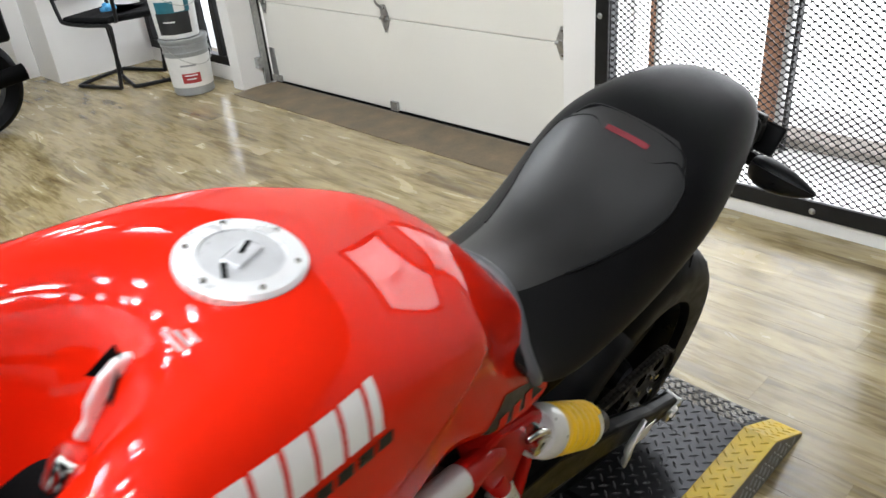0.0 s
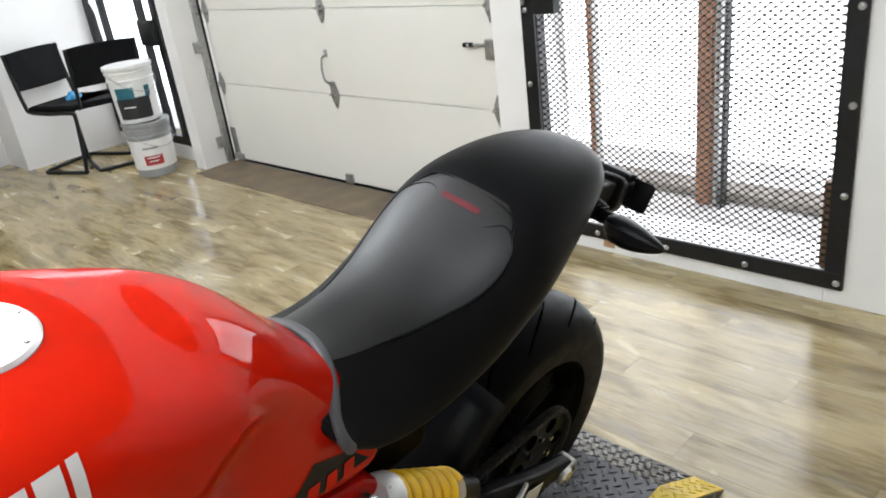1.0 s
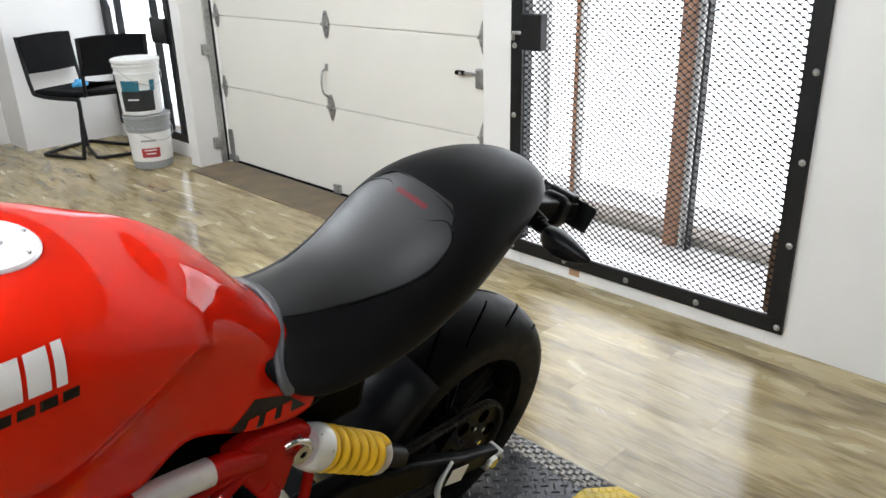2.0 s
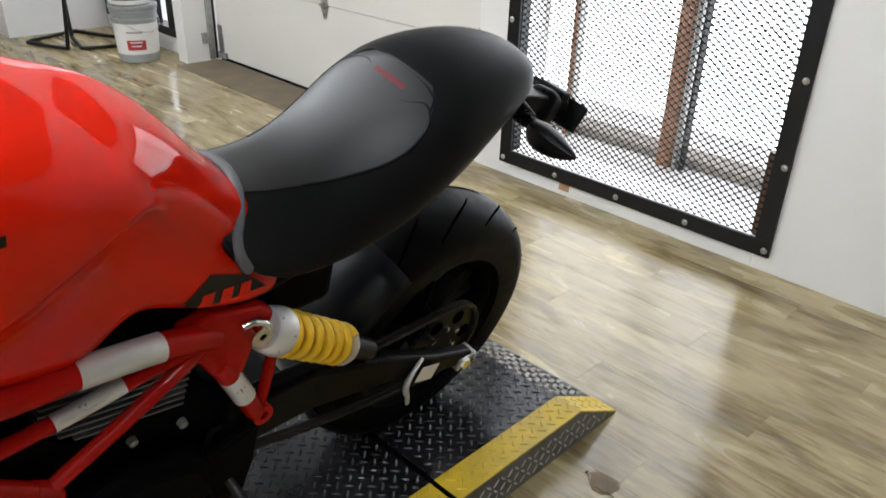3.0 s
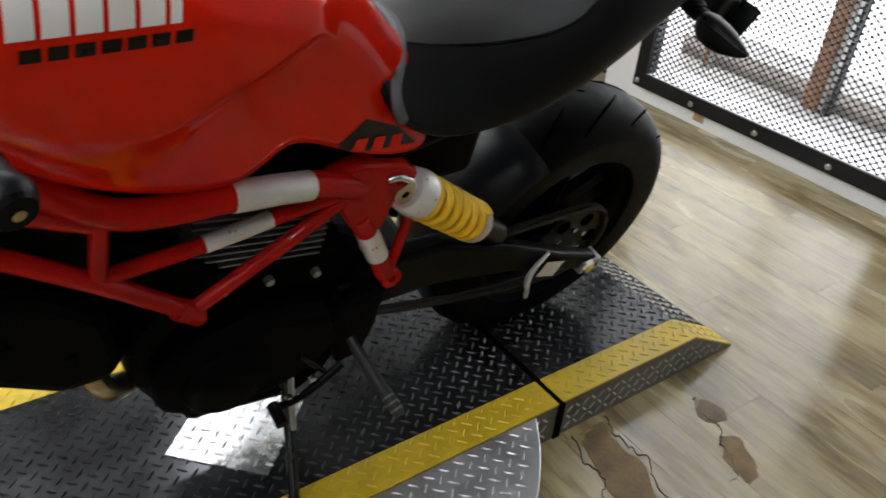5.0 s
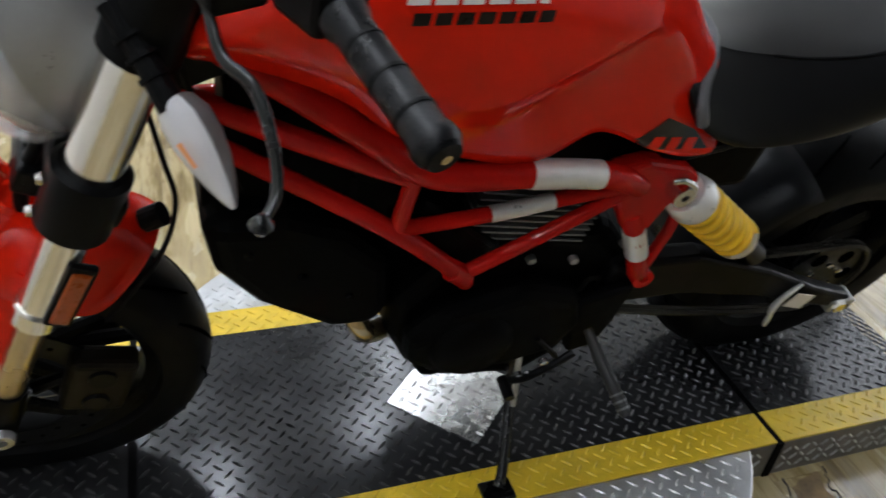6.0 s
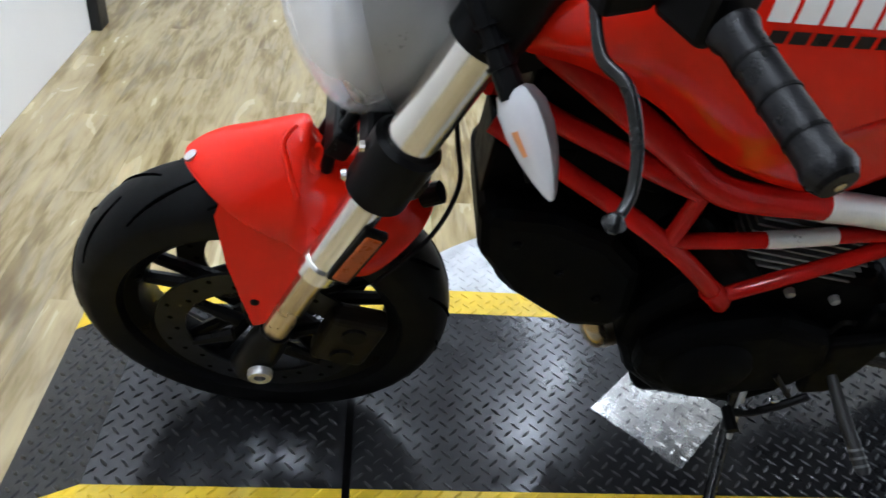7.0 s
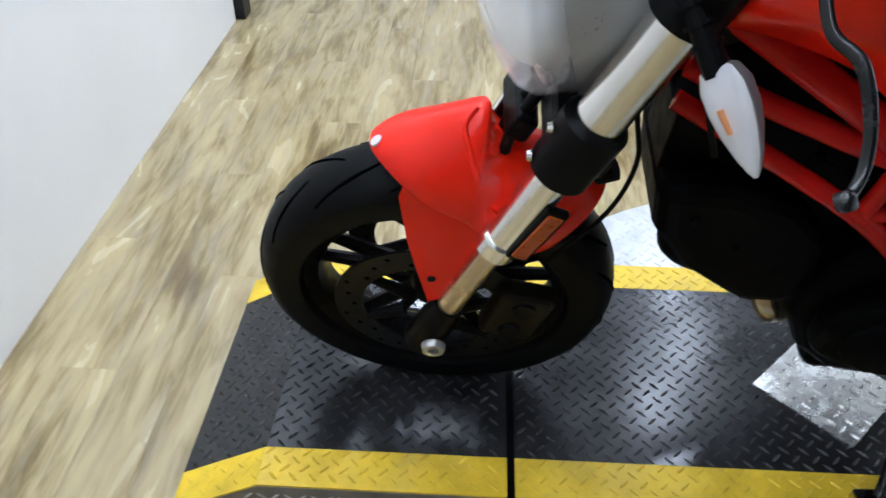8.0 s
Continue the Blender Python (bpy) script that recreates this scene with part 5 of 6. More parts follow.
part("lamp_bracket", tube([(-0.43, 0.06, 0.89), (-0.46, 0.08, 0.87), (-0.49, 0.06, 0.87)], 0.010, 10, 4), M["black"], bike)
part("instrument", moved(box(-0.05, 0.05, -0.085, 0.085, -0.02, 0.03, 0.015, 3), pose(-0.455, 0, 1.07, 0, -30, 0)), M["black"], bike, "black instrument panel")

# ---- front indicators
indicator((-0.462, -0.110, 0.962), (-0.382, -0.242, 0.838), (-1, -0.35, 0.45), M["hazed"], bike, 0.112, 0.92)
indicator((-0.462, 0.110, 0.962), (-0.382, 0.242, 0.838), (-1, 0.35, 0.45), M["hazed"], bike, 0.112, 0.92)

# ---- handlebar, grips, levers
bar_pts = [(-0.270, -0.386, 1.037), (-0.303, -0.270, 1.050), (-0.335, -0.20, 1.062), (-0.375, -0.13, 1.066), (-0.395, -0.07, 1.058), (-0.400, 0.0, 1.056)]
part("handlebar", tube(bar_pts + [(x, -y, z) for x, y, z in reversed(bar_pts[:-1])], 0.011, 14, 6), M["black"], bike, "black tubular handlebar", smooth=60)
for s in (1, -1):
    g0, g1 = Vector((-0.268, -0.391 * s, 1.036)), Vector((-0.305, -0.262 * s, 1.050))
    grip = part("grip", tube([g0, g0.lerp(g1, 0.04), g0.lerp(g1, 0.09), g0.lerp(g1, 0.14), g0.lerp(g1, 0.5), g0.lerp(g1, 0.9), g0.lerp(g1, 0.96), g1], [0.0150, 0.0180, 0.0180, 0.0158, 0.0155, 0.0158, 0.019, 0.019], 22), M["grip"], bike, "black rubber grip", smooth=50)
    part("grip_end", tube([g0 + (g0 - g1).normalized() * 0.0035, g0], [0.0130, 0.0150], 20), M["black"], grip)
    part("end_screw", tube([g0 + (g0 - g1).normalized() * 0.0052, g0], 0.0042, 10), M["gold"], grip)
    for k in range(3):
        c = g0.lerp(g1, 0.25 + 0.25 * k)
        part("grip_rib", tube([c, c + (g1 - g0).normalized() * 0.003], 0.0164, 20), M["black"], grip)
    sw = part("switch_block", moved(box(-0.026, 0.026, -0.028, 0.028, -0.026, 0.026, 0.008, 2), Matrix.Translation((-0.315, -0.232 * s, 1.056)) @ pose(0, 0, 0, 0, 0, 28 * s)), M["black"], bike, "black switch block")
    part("switch_button", moved(box(-0.006, 0.006, -0.012, 0.012, 0.024, 0.032, 0.002), Matrix.Translation((-0.315, -0.232 * s, 1.056)) @ pose(0, 0, 0, 0, 0, 28 * s)), M["hugger"], sw)
    part("lever_perch", moved(box(-0.030, 0.018, -0.018, 0.018, -0.014, 0.014, 0.006, 2), Matrix.Translation((-0.372, -0.218 * s, 1.050)) @ pose(0, 0, 0, 0, 0, 20 * s)), M["black"], bike)
    lev = [(-0.395, -0.222 * s, 1.040), (-0.388, -0.255 * s, 1.014), (-0.370, -0.280 * s, 1.006), (-0.361, -0.310 * s, 0.980), (-0.362, -0.335 * s, 0.954), (-0.376, -0.355 * s, 0.944)]
    part("lever", tube(lev, [0.0050, 0.0054, 0.0058, 0.0054, 0.0050, 0.0048], 12, 6, flat=0.7), M["black_gloss"], bike, "black metal lever", smooth=60)
    part("lever_ball", tube([Vector(lev[-1]) + Vector((0, 0, -0.009)), Vector(lev[-1]), Vector(lev[-1]) + Vector((0, 0, 0.009))], [0.004, 0.0095, 0.004], 12), M["black_gloss"], bike, smooth=60)
    part("reservoir_hose", tube([(-0.385, -0.215 * s, 1.045), (-0.42, -0.17 * s, 1.03), (-0.43, -0.11 * s, 0.98), (-0.415, -0.09 * s, 0.89)], 0.0045, 8, 5), M["rubber"], bike)
part("clutch_cable", tube([(-0.395, -0.20, 1.045), (-0.435, -0.14, 1.03), (-0.42, -0.10, 0.94), (-0.40, -0.09, 0.83), (-0.36, -0.10, 0.71)], 0.004, 8, 6), M["rubber"], bike, "black cable")
part("brake_hose", tube([(-0.455, 0.0, 0.80), (-0.438, -0.03, 0.70), (-0.430, -0.05, 0.64), (-0.46, -0.08, 0.575), (-0.53, -0.10, 0.49)], 0.0035, 8, 6), M["rubber"], bike, "black brake hose")

# ---- trellis frame, both sides
NODE = (0.174, -0.122, 0.675)
for s in (1, -1):
    F = lambda pts: [(x, y * s, z) for x, y, z in pts]
    top = part("frame_tube", tube(F([(-0.408, -0.034, 0.890), (-0.318, -0.070, 0.842), (-0.215, -0.118, 0.790), (-0.165, -0.134, 0.757), (-0.110, -0.140, 0.742), (-0.011, -0.139, 0.734), (0.099, -0.1355, 0.7155), NODE]), 0.0185, 18, 5), M["frame_red"], bike, "red frame tube", smooth=60)
    part("silver_band", tube(F([(-0.018, -0.1392, 0.7346), (0.038, -0.1385, 0.7280), (0.088, -0.1362, 0.7182)]), 0.0198, 20, 4), M["silver"], top, "bare silver band on the tube", smooth=60)
    part("frame_tube", tube(F([(-0.400, -0.034, 0.790), (-0.318, -0.068, 0.768), (-0.225, -0.113, 0.754), (-0.170, -0.134, 0.744)]), 0.0140, 16, 4), M["frame_red"], bike, "red frame tube", smooth=60)
    part("frame_tube", tube(F([(-0.402, -0.034, 0.738), (-0.342, -0.062, 0.716), (-0.184, -0.134, 0.652), (-0.066, -0.142, 0.543)]), 0.0128, 16, 4), M["frame_red"], bike, "red frame tube", smooth=60)
    part("frame_tube", tube(F([(-0.165, -0.134, 0.750), (-0.174, -0.134, 0.650)]), 0.0110, 16), M["frame_red"], bike, "red frame tube", smooth=60)
    low_tube = part("frame_tube", tube(F([(-0.178, -0.134, 0.650), (-0.045, -0.126, 0.650), (0.047, -0.124, 0.662), NODE]), 0.0110, 16, 4), M["frame_red"], bike, "red frame tube", smooth=60)
    part("silver_band", tube(F([(-0.045, -0.126, 0.650), (0.002, -0.125, 0.6555), (0.045, -0.124, 0.6617)]), 0.0121, 18, 3), M["silver"], low_tube, "bare silver band on the tube", smooth=60)
    part("frame_tube", tube(F([(-0.070, -0.142, 0.545), (0.069, -0.135, 0.622), NODE]), 0.0110, 16, 4), M["frame_red"], bike, "red frame tube", smooth=60)
    part("frame_foot", tube(F([(-0.086, -0.142, 0.560), (-0.064, -0.142, 0.541), (-0.057, -0.142, 0.524)]), [0.016, 0.017, 0.012], 14), M["frame_red"], bike, smooth=60)
    # cast node plate and the short leg below it
    node = slab([(0.115, 0.690), (0.165, 0.700), (0.235, 0.684), (0.262, 0.662), (0.258, 0.632), (0.226, 0.612), (0.205, 0.560), (0.175, 0.560), (0.140, 0.620)], 0.036, FLANK[s] @ Matrix(((1, 0, 0, 0), (0, 0, -s * 1.0, s * -0.148), (0, 1, 0, 0), (0, 0, 0, 1))))
    nd = rounded(part("frame_node", node, M["frame_red"], bike, "red cast frame node"), 0.010, 3)
    legt = part("frame_leg", moved(tube(F([(0.172, -0.172, 0.600), (0.198, -0.176, 0.548), (0.228, -0.172, 0.482), (0.238, -0.168, 0.462)]), 0.0165, 16, 3), FLANK[s]), M["frame_red"], bike, "red frame leg", smooth=60)
    part("silver_band", moved(tube(F([(0.188, -0.1745, 0.570), (0.214, -0.1745, 0.513)]), 0.0180, 18), FLANK[s]), M["silver"], legt, "bare silver band on the leg", smooth=60)
    part("leg_eye", moved(turned([(0.007, -0.018), (0.018, -0.018), (0.018, 0.018), (0.007, 0.018), (0.007, -0.018)], 20, "Y"), FLANK[s] @ pose(0.245, s * -0.165, 0.455)), M["frame_red"], legt)
    part("frame_loop", moved(tube(F([(0.250, -0.160, 0.625), (0.272, -0.158, 0.560), (0.262, -0.160, 0.500), (0.246, -0.165, 0.462)]), 0.009, 12, 4), FLANK[s]), M["frame_red"], bike, smooth=60)
    part("subframe_tube", tube(F([(0.20, -0.105, 0.705), (0.34, -0.095, 0.720), (0.55, -0.075, 0.770), (0.74, -0.04, 0.850)]), 0.011, 12, 4), M["black"], bike)

# ---- shock absorber on the left
S0, S1 = Vector((0.230, -0.134, 0.676)), Vector((0.520, -0.128, 0.446))
ax = (S1 - S0).normalized()
side_a = ax.orthogonal().normalized()
side_b = ax.cross(side_a)
shock = part("shock_body", tube([S0 + ax * 0.03, S0 + ax * 0.33], 0.022, 18), M["hugger"], bike, "rear shock absorber", smooth=60)
coil = []
L0, L1, TURNS = 0.062, 0.240, 6.2
for k in range(int(TURNS * 22) + 1):
    a = 2 * math.pi * k / 22
    t = k / (TURNS * 22)
    coil.append(S0 + ax * (L0 + (L1 - L0) * t) + 0.0305 * (math.cos(a) * side_a + math.sin(a) * side_b))
part("spring", tube(coil, 0.0080, 10), M["spring"], shock, "bright yellow coil spring", smooth=60)
# core in darkened spring yellow: paints the shade between the coils
part("shock_sleeve", tube([S0 + ax * L0, S0 + ax * L1], 0.0225, 24), M["spring_shade"], shock, "shaded yellow core showing between the spring coils", smooth=60)
part("spring_seat", tube([S0 + ax * 0.024, S0 + ax * 0.030, S0 + ax * 0.056, S0 + ax * 0.061], [0.030, 0.035, 0.0385, 0.0375], 26), M["silver"], shock, "silver spring collar", smooth=35)
part("spring_seat", tube([S0 + ax * 0.240, S0 + ax * 0.248, S0 + ax * 0.262], [0.037, 0.034, 0.020], 24), M["silver"], shock, smooth=35)
part("shock_eye", moved(turned([(0.006, -0.013), (0.018, -0.013), (0.018, 0.013), (0.006, 0.013), (0.006, -0.013)], 22, "Y"), Matrix.Translation(S0 + Vector((0, -0.012, 0)))), M["chrome"], shock, "steel shock eye")
part("preload_hook", tube([S0 + Vector((-0.028, -0.016, 0.028)), S0 + Vector((-0.012, -0.020, 0.032)), S0 + Vector((0.010, -0.021, 0.016)), S0 + Vector((0.012, -0.020, -0.003))], 0.005, 10, 4), M["chrome"], shock, smooth=60)

# ---- swingarm, chain and sprocket
arm_rings = [[(x, y + dy, z + dz) for dy, dz in ((-w, -h), (w, -h), (w, h), (-w, h))] for x, y, z, w, h in ((0.21, -0.105, 0.430, 0.022, 0.055), (0.37, -0.118, 0.440, 0.020, 0.052), (0.53, -0.140, 0.408, 0.018, 0.036), (0.67, -0.152, 0.352, 0.017, 0.026), (0.785, -0.156, 0.312, 0.016, 0.020))]
swing = rounded(part("swingarm", loft(arm_rings), M["black"], bike, "black swingarm"), 0.010, 3)
arm_rings = [[(x, -y + dy, z + dz) for dy, dz in ((-w, -h), (w, -h), (w, h), (-w, h))] for x, y, z, w, h in ((0.20, -0.125, 0.415, 0.022, 0.055), (0.36, -0.130, 0.405, 0.020, 0.050), (0.52, -0.135, 0.378, 0.018, 0.040), (0.68, -0.135, 0.345, 0.017, 0.028), (0.80, -0.135, 0.318, 0.016, 0.022))]
rounded(part("swingarm", loft(arm_rings), M["black"], bike), 0.010, 3)
part("swingarm_bridge", box(0.22, 0.36, -0.12, 0.12, 0.37, 0.44, 0.02, 2), M["hugger"], bike)
adj = part("chain_adjuster", box(0.738, 0.793, -0.177, -0.138, 0.296, 0.328, 0.004), M["galv"], swing, "bare metal chain adjuster")
part("adjuster_hole", tube([(0.754, -0.1785, 0.312), (0.754, -0.175, 0.312)], 0.008, 12), M["black"], adj)
part("adjuster_hole", tube([(0.777, -0.1785, 0.312), (0.777, -0.175, 0.312)], 0.006, 12), M["black"], adj)
part("caution_sticker", slab([(0.0, 0.0), (0.052, -0.020), (0.066, 0.018), (0.014, 0.036)], 0.001, Matrix(((1, 0, 0, 0.602), (0, 0, -1, -0.1725), (0, 1, 0, 0.348), (0, 0, 0, 1)))), M["white"], swing, "white sticker on the swingarm")
part("chain_guide", tube([(0.604, -0.168, 0.286), (0.592, -0.172, 0.318), (0.580, -0.173, 0.345), (0.585, -0.172, 0.378), (0.610, -0.170, 0.412)], [0.010, 0.009, 0.013, 0.010, 0.006], 10, 4, flat=0.5), M["silver"], swing, "worn silver bracket")
teeth = 44
outline = []
for k in range(teeth * 2):
    a = math.pi * k / teeth
    r = 0.103 if k % 2 else 0.097
    outline.append((r * math.cos(a), r * math.sin(a)))
sp = part("rear_sprocket", slab(outline, 0.006, Matrix(((1, 0, 0, REARX), (0, 0, -1, -0.098), (0, 1, 0, 0.315), (0, 0, 0, 1)))), M["disc"], bike, "dark steel rear sprocket")
for k in range(6):
    a = 2 * math.pi * k / 6
    part("sprocket_hole", tube([(REARX + 0.066 * math.cos(a), -0.1055, 0.315 + 0.066 * math.sin(a)), (REARX + 0.066 * math.cos(a), -0.103, 0.315 + 0.066 * math.sin(a))], 0.017, 14), M["groove"], sp)
    part("sprocket_bolt", moved(turned([(0, -0.008), (0.007, -0.007), (0.008, 0)], 6, "Y"), pose(REARX + 0.042 * math.cos(a + 0.5), -0.104, 0.315 + 0.042 * math.sin(a + 0.5))), M["chrome"], sp)
part("axle_end", moved(turned([(0, -0.01), (0.014, -0.01), (0.017, 0.0)], 6, "Y"), pose(REARX, -0.172, 0.315)), M["chrome"], bike)
# chain: plates along both runs and round the sprocket
link = bmesh.new()
FRX, FRZ, FRR, RR = 0.175, 0.400, 0.038, 0.102
runs = []
for a in np.linspace(math.pi / 2 - 0.1, -math.pi / 2 - 0.1, 26):
    runs.append((REARX + RR * math.cos(a), 0.315 + RR * math.sin(a)))
for t in np.linspace(0, 1, 44)[1:]:
    x0, z0 = runs[25]
    runs.append((x0 + (FRX - x0) * t, z0 + (FRZ - FRR - z0) * t - 0.018 * math.sin(math.pi * t)))
for t in np.linspace(0, 1, 44)[1:]:
    runs.append((FRX + (REARX + RR * math.cos(math.pi / 2 - 0.1) - FRX) * t, FRZ + FRR + (0.315 + RR - FRZ - FRR) * t))
for (x0, z0), (x1, z1) in zip(runs, runs[1:]):
    for y in (-0.1085, -0.0985):
        tube([(x0, y, z0), (x1, y, z1)], [0.0065, 0.005], 5, bm=link)
part("drive_chain", link, M["chain"], bike, "greasy dark metal drive chain")
# hugger before the rear tyre
hg = []
for a in np.linspace(radians(122), radians(184), 9):
    row = []
    for k in range(9):
        t = -1 + k / 4
        r = 0.334 - 0.055 * (1 - math.cos(t * 1.35))
        row.append(Vector((REARX + r * math.cos(a), 0.106 * math.sin(t * 1.35), 0.312 + r * math.sin(a))))
    hg.append(row)
hug = part("rear_hugger", loft(hg, closed=False), M["satin"], bike, "satin dark grey rear hugger", smooth=60)
sol = hug.modifiers.new("thickness", "SOLIDIFY")
sol.thickness = 0.004
part("flag_sticker", slab([(0, 0), (0.05, 0.010), (0.05, 0.017), (0, 0.007)], 0.001, Matrix(((1, 0, 0, 0.42), (0, 0, -1, -0.096), (0, 1, 0, 0.722), (0, 0, 0, 1)))), M["white"], bike)

# ---- engine
def rounded_block(name, outline, y0, y1, material, label="", bevel=0.02):
    bm = slab(outline, abs(y1 - y0), Matrix(((1, 0, 0, 0), (0, 0, -1, max(y0, y1)), (0, 1, 0, 0), (0, 0, 0, 1))))
    return rounded(part(name, bm, material, bike, label), bevel, 3)


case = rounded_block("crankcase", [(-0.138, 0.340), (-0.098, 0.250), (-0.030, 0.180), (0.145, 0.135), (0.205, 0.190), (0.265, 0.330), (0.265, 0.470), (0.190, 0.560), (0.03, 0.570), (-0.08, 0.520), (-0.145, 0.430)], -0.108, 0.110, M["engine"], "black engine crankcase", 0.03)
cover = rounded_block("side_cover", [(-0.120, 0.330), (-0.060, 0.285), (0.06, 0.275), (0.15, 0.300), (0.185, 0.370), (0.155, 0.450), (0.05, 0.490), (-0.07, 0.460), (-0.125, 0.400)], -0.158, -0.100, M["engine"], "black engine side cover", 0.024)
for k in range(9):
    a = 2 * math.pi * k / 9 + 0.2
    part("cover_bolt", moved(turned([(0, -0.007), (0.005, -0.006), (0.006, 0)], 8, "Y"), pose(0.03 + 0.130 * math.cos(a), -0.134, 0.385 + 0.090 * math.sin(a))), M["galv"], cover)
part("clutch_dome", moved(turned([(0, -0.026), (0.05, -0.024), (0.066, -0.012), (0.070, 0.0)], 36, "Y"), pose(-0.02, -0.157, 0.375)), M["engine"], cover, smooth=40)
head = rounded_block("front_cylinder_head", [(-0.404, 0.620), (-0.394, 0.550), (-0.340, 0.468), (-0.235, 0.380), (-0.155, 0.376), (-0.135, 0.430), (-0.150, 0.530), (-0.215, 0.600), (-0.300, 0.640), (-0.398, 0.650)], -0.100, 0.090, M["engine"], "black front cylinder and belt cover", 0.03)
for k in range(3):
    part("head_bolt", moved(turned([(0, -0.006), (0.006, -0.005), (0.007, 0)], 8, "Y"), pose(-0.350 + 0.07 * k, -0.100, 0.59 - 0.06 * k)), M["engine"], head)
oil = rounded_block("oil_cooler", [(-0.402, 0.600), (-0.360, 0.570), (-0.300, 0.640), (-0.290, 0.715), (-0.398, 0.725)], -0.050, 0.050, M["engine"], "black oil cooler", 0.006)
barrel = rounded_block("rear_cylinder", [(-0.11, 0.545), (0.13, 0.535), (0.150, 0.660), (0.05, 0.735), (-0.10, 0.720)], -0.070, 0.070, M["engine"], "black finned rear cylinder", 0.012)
for k in range(9):
    z = 0.552 + 0.0125 * k
    part("cooling_fin", moved(box(-0.095, 0.115, -0.1080, -0.06, -0.0020, 0.0020, 0.0008, 1), pose(0.028 + 0.002 * k, 0, z + 0.012, 0, 12, 0)), M["fin"], barrel, "grey cooling fin")
part("belt_cover", moved(box(-0.10, 0.09, -0.122, -0.08, -0.035, 0.035, 0.016, 3), pose(-0.085, 0, 0.590, 0, 42, 0)), M["engine"], bike, "black timing belt cover")
for x, z in ((-0.012, 0.528), (0.058, 0.520), (0.135, 0.505), (-0.10, 0.60), (0.215, 0.53)):
    part("engine_bolt", moved(turned([(0, -0.012), (0.007, -0.010), (0.008, 0)], 8, "Y"), pose(x, -0.110, z)), M["galv"], case)
part("spark_lead", tube([(-0.13, -0.09, 0.715), (-0.10, -0.10, 0.70), (-0.07, -0.09, 0.68), (-0.05, -0.08, 0.70)], 0.006, 8, 5), M["hugger"], bike)
part("injector_plug", box(-0.125, -0.102, -0.100, -0.08, 0.688, 0.708, 0.004), M["galv"], bike)
part("injector_plug", box(-0.065, -0.045, -0.098, -0.08, 0.690, 0.71, 0.004), M["hugger"], bike)
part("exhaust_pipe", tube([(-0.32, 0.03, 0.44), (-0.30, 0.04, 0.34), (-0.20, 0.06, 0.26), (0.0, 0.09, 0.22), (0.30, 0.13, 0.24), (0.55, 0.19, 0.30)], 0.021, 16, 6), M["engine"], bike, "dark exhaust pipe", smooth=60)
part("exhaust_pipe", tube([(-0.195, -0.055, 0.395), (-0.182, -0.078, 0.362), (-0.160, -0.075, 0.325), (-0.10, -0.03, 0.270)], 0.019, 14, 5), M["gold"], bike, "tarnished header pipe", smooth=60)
# drawn oversized to block the bright floor showing through the rear wheel
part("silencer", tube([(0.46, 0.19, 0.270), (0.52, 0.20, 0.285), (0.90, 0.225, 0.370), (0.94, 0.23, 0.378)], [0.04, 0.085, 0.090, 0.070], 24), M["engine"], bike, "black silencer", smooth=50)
# plain block, added so that the gap between the cylinders stays dark
part("throttle_body", box(-0.225, -0.09, -0.055, 0.060, 0.500, 0.672, 0.020, 3), M["engine"], bike, "added black block darkening the gap between the cylinders")
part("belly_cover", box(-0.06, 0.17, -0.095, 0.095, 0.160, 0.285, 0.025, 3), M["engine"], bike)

# three more added blocks keep the spaces inside the frame black
part("airbox", box(-0.22, 0.24, -0.085, 0.085, 0.665, 0.800, 0.03, 3), M["engine"], bike, "added black block darkening the space between the frame tubes")
part("air_duct", box(-0.37, -0.14, -0.048, 0.048, 0.62, 0.83, 0.015, 3), M["engine"], bike, "added black block darkening the space behind the steering head")
part("battery_cover", box(0.12, 0.42, -0.090, 0.090, 0.600, 0.720, 0.02, 3), M["engine"], bike, "added black block darkening the space under the seat")

# ---- foot controls and side stand
hanger = rounded_block("footpeg_hanger", [(0.16, 0.43), (0.255, 0.455), (0.250, 0.36), (0.235, 0.285), (0.185, 0.275), (0.165, 0.35)], -0.150, -0.125, M["engine"], "black footpeg hanger", 0.008)
peg = part("footpeg", tube([(0.193, -0.160, 0.362), (0.196, -0.205, 0.350), (0.210, -0.298, 0.326), (0.211, -0.306, 0.323)], [0.008, 0.0105, 0.0105, 0.008], 14, flat=0.8), M["peg"], bike, "worn ribbed metal footpeg, darkened for shade near its root", smooth=40)
for k in range(8):
    q = Vector((0.196, -0.205, 0.350)).lerp(Vector((0.210, -0.298, 0.326)), (k + 0.5) / 8)
    # inner ribs in the shaded metal, outer ones paler as a lit tip
    part("peg_rib", tube([q, q + Vector((0.0006, -0.0034, -0.0012))], 0.0118, 12, flat=0.8), M["shell_grey"] if k > 4 else M["peg"], peg)
part("footpeg", tube([(0.193, 0.160, 0.362), (0.211, 0.306, 0.323)], 0.012, 14), M["galv"], bike)
gear = part("gear_lever", tube([(0.185, -0.165, 0.300), (0.13, -0.172, 0.270), (0.095, -0.176, 0.262), (0.055, -0.180, 0.270)], 0.007, 10, 5), M["black"], bike, "black metal gear lever")
part("gear_toe", tube([(0.055, -0.172, 0.270), (0.055, -0.212, 0.268)], 0.010, 12), M["rubber"], gear)
part("gear_linkage", tube([(0.15, -0.165, 0.30), (0.10, -0.16, 0.36)], 0.005, 8), M["black"], gear)
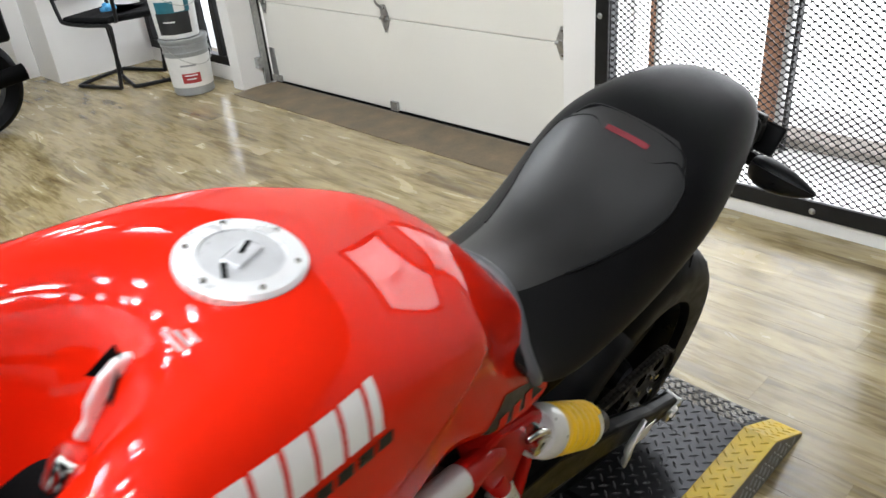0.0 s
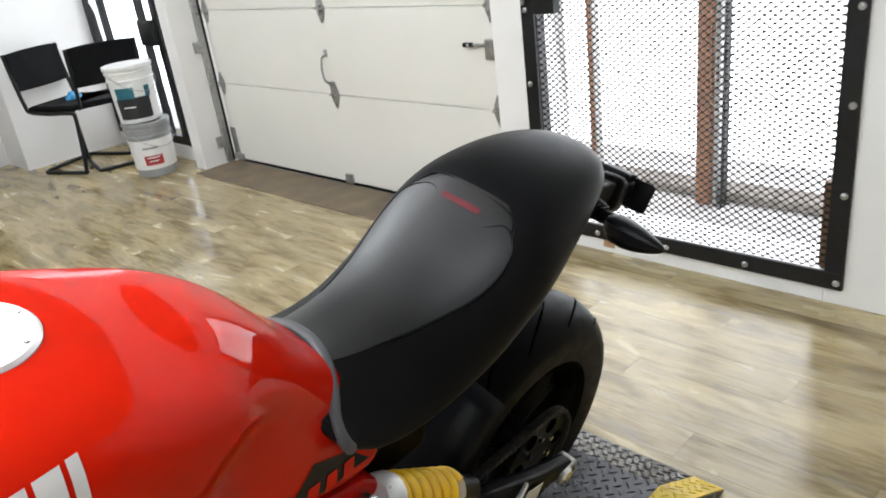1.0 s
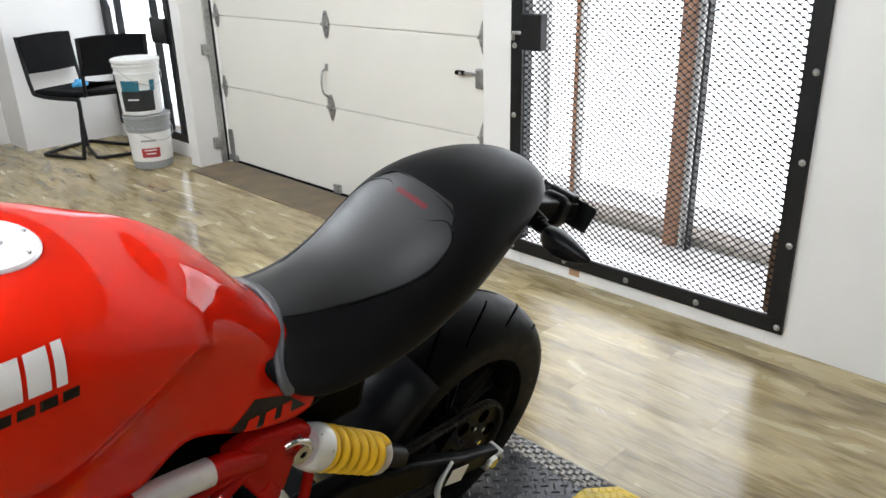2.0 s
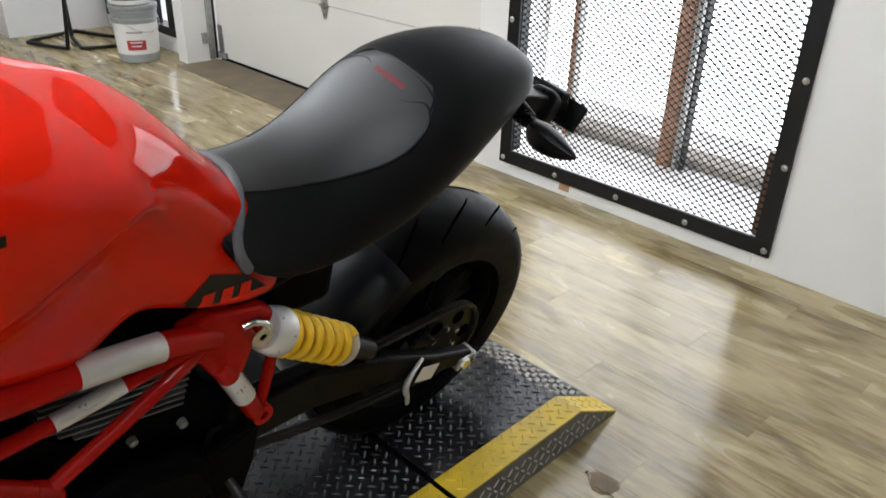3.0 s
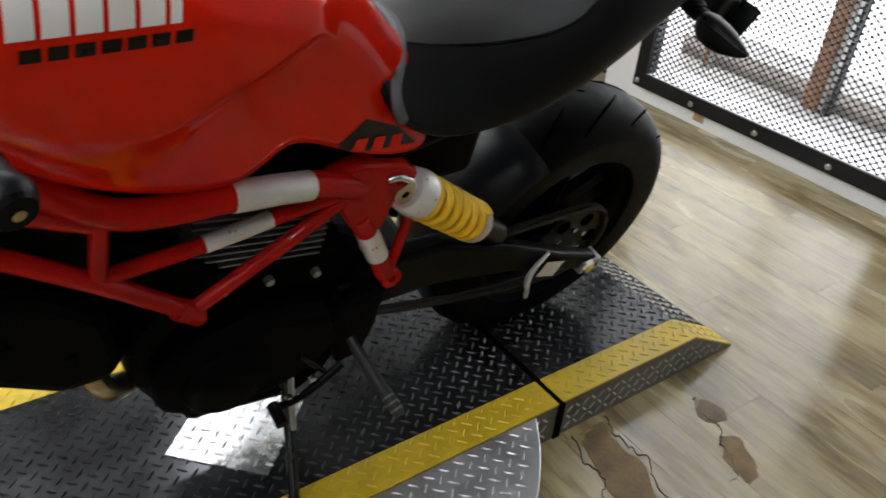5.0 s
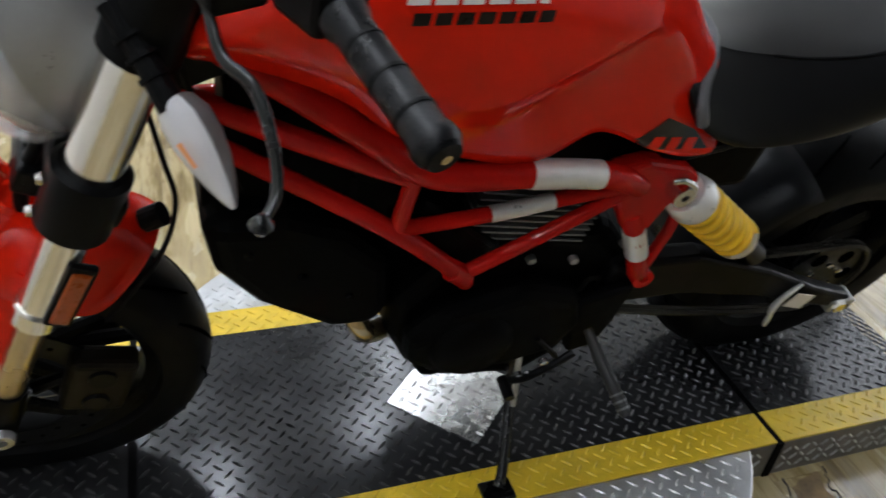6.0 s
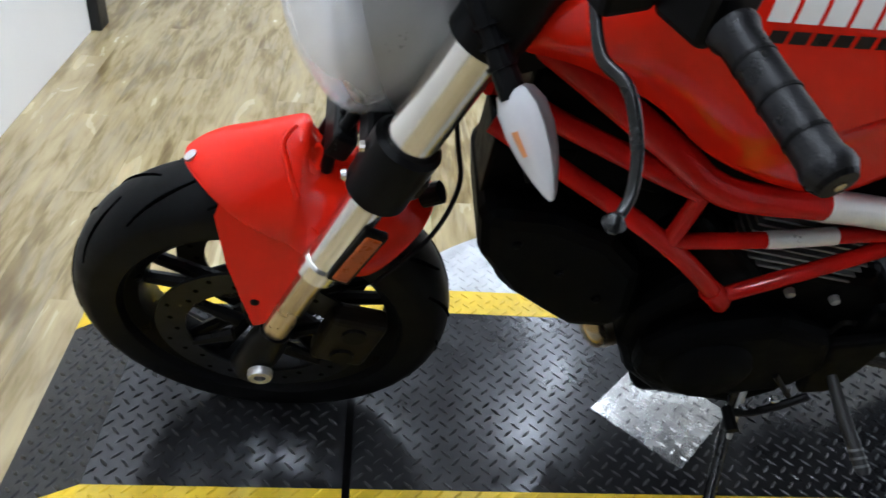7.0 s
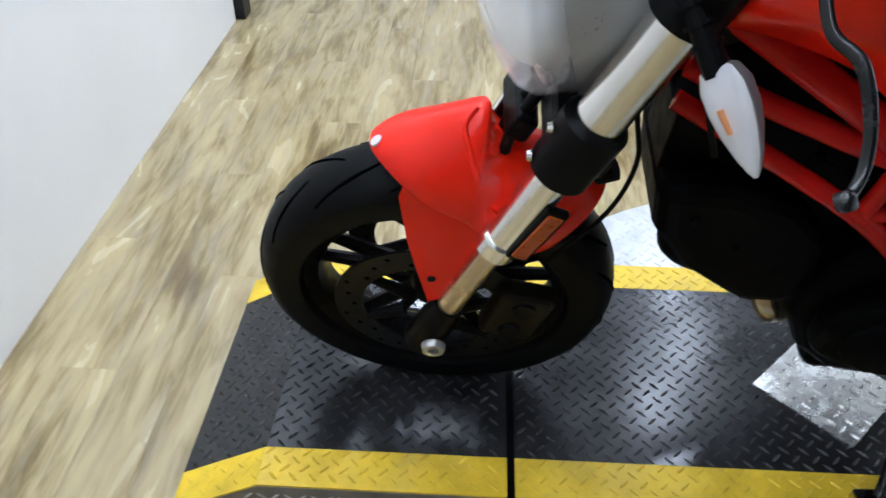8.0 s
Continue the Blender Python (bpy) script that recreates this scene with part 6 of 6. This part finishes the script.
for x, z in ((0.085, 0.268), (0.105, 0.262), (0.125, 0.300)):
    part("linkage_bolt", moved(turned([(0, -0.010), (0.007, -0.008), (0.008, 0)], 8, "Y"), pose(x, -0.168, z)), M["chrome"], gear)
stand = part("side_stand", tube([(0.112, -0.110, 0.235), (0.104, -0.150, 0.180), (0.066, -0.262, 0.112), (0.050, -0.292, 0.093)], [0.012, 0.011, 0.010, 0.010], 12, 4), M["black_gloss"], bike, "black side stand, folded out", smooth=60)
part("stand_foot", moved(box(-0.030, 0.030, -0.022, 0.022, -0.004, 0.004, 0.003), pose(0.047, -0.297, 0.0895, -LEAN, 0, 0)), M["black_gloss"], stand)
part("stand_spring", tube([(0.120, -0.110, 0.25), (0.100, -0.180, 0.168)], 0.006, 10), M["galv"], stand)

# ---------------------------------------------------------------- ceiling lamps
def track_light(x, y):
    t = thing("ceiling_track", pose(x, y, TOP), "black ceiling rail with three round bright LED lamps", "ceiling light", "ceiling tracks")
    part("rail", box(-0.02, 0.02, -0.75, 0.75, -0.03, 0.0, 0.003), M["black"], t)
    for k in range(3):
        yy = -0.6 + 0.6 * k
        can = part("lamp_can", moved(turned([(0.0, 0.0), (0.06, 0.0), (0.125, -0.025), (0.130, -0.032), (0.124, -0.034), (0.0, -0.030)], 28, "Z"), pose(0, yy, -0.028)), M["black"], t, smooth=35)
        part("led_disc", moved(turned([(0.0, 0.0), (0.115, 0.0), (0.115, -0.003), (0.0, -0.003)], 24, "Z"), pose(0, yy, -0.0605)), M["led"], can)


for x, y, watts in TRACKS:
    track_light(x, y)

# ---------------------------------------------------------------- floor boards
PW, PL = 0.128, 1.22
board_mesh = bpy.data.meshes.new("plank")
bb = box(-PW / 2 + 0.0001, PW / 2 - 0.0001, -PL / 2 + 0.0001, PL / 2 - 0.0001, -0.006, 0.0, 0.0003, 1)
bb.to_mesh(board_mesh)
bb.free()
board_mesh.materials.append(M["plank"])
for i in range(int((WALL_X - BACK_X) / PW) + 1):
    x = WALL_X - 0.003 - PW / 2 - i * PW
    shift = (0.37 * i) % 1.0 * PL
    for j in range(9):
        y = NEAR_Y + 0.9 + shift + (j - 1) * PL
        low, high = max(y - PL / 2, NEAR_Y), min(y + PL / 2, 6.5)
        if high - low < 0.05:
            continue
        ob = new("plank", board_mesh)
        ob.parent, ob.location = floor, (x, (low + high) / 2, 0)
        ob.scale.y = (high - low) / PL
        if (i * 7 + j * 3) % 2:
            ob.rotation_euler = (0, 0, math.pi)

# cracks in the vinyl beside the strip
CRACKS = (
    [(0.80, -0.325), (0.775, -0.40), (0.79, -0.46), (0.752, -0.53), (0.73, -0.60), (0.69, -0.68)],
    [(1.035, -0.395), (1.00, -0.43), (1.01, -0.475), (0.965, -0.52), (0.945, -0.565), (0.90, -0.60)],
    [(0.70, -0.335), (0.665, -0.40), (0.672, -0.45), (0.62, -0.50)],
)
for line in CRACKS:
    pts = [q + Vector((noise.noise(q * 55) * 0.014, noise.noise(q * 55 + Vector((5, 0, 0))) * 0.014, 0)) for q in glide([(x, y, 0.0) for x, y in line], 8)]
    wide = [0.0016 + 0.0048 * abs(noise.noise(q * 14)) for q in pts]
    part("floor_crack", tube(pts, wide, 6, flat=0.35), M["subfloor"], floor, "dark crack in the vinyl")


# bare brown patches where the vinyl has broken away
def bare_patch(outline):
    ring = glide([(x, y, 0.0) for x, y in outline + outline[:1]], 6)[:-1]
    ragged = [(q.x + noise.noise(q * 40) * 0.010, q.y + noise.noise(q * 40 + Vector((3, 1, 0))) * 0.010) for q in ring]
    part("bare_patch", slab(ragged, 0.0012, pose(0, 0, 0.0002)), M["bare"], floor, "bare brown patch of broken vinyl")


bare_patch([(1.035, -0.40), (1.060, -0.43), (1.050, -0.47), (1.000, -0.47), (0.990, -0.43)])
bare_patch([(0.985, -0.50), (1.010, -0.53), (0.980, -0.60), (0.930, -0.62), (0.940, -0.55)])
bare_patch([(0.775, -0.33), (0.765, -0.41), (0.775, -0.46), (0.735, -0.54), (0.690, -0.66), (0.640, -0.60), (0.665, -0.46), (0.700, -0.36)])
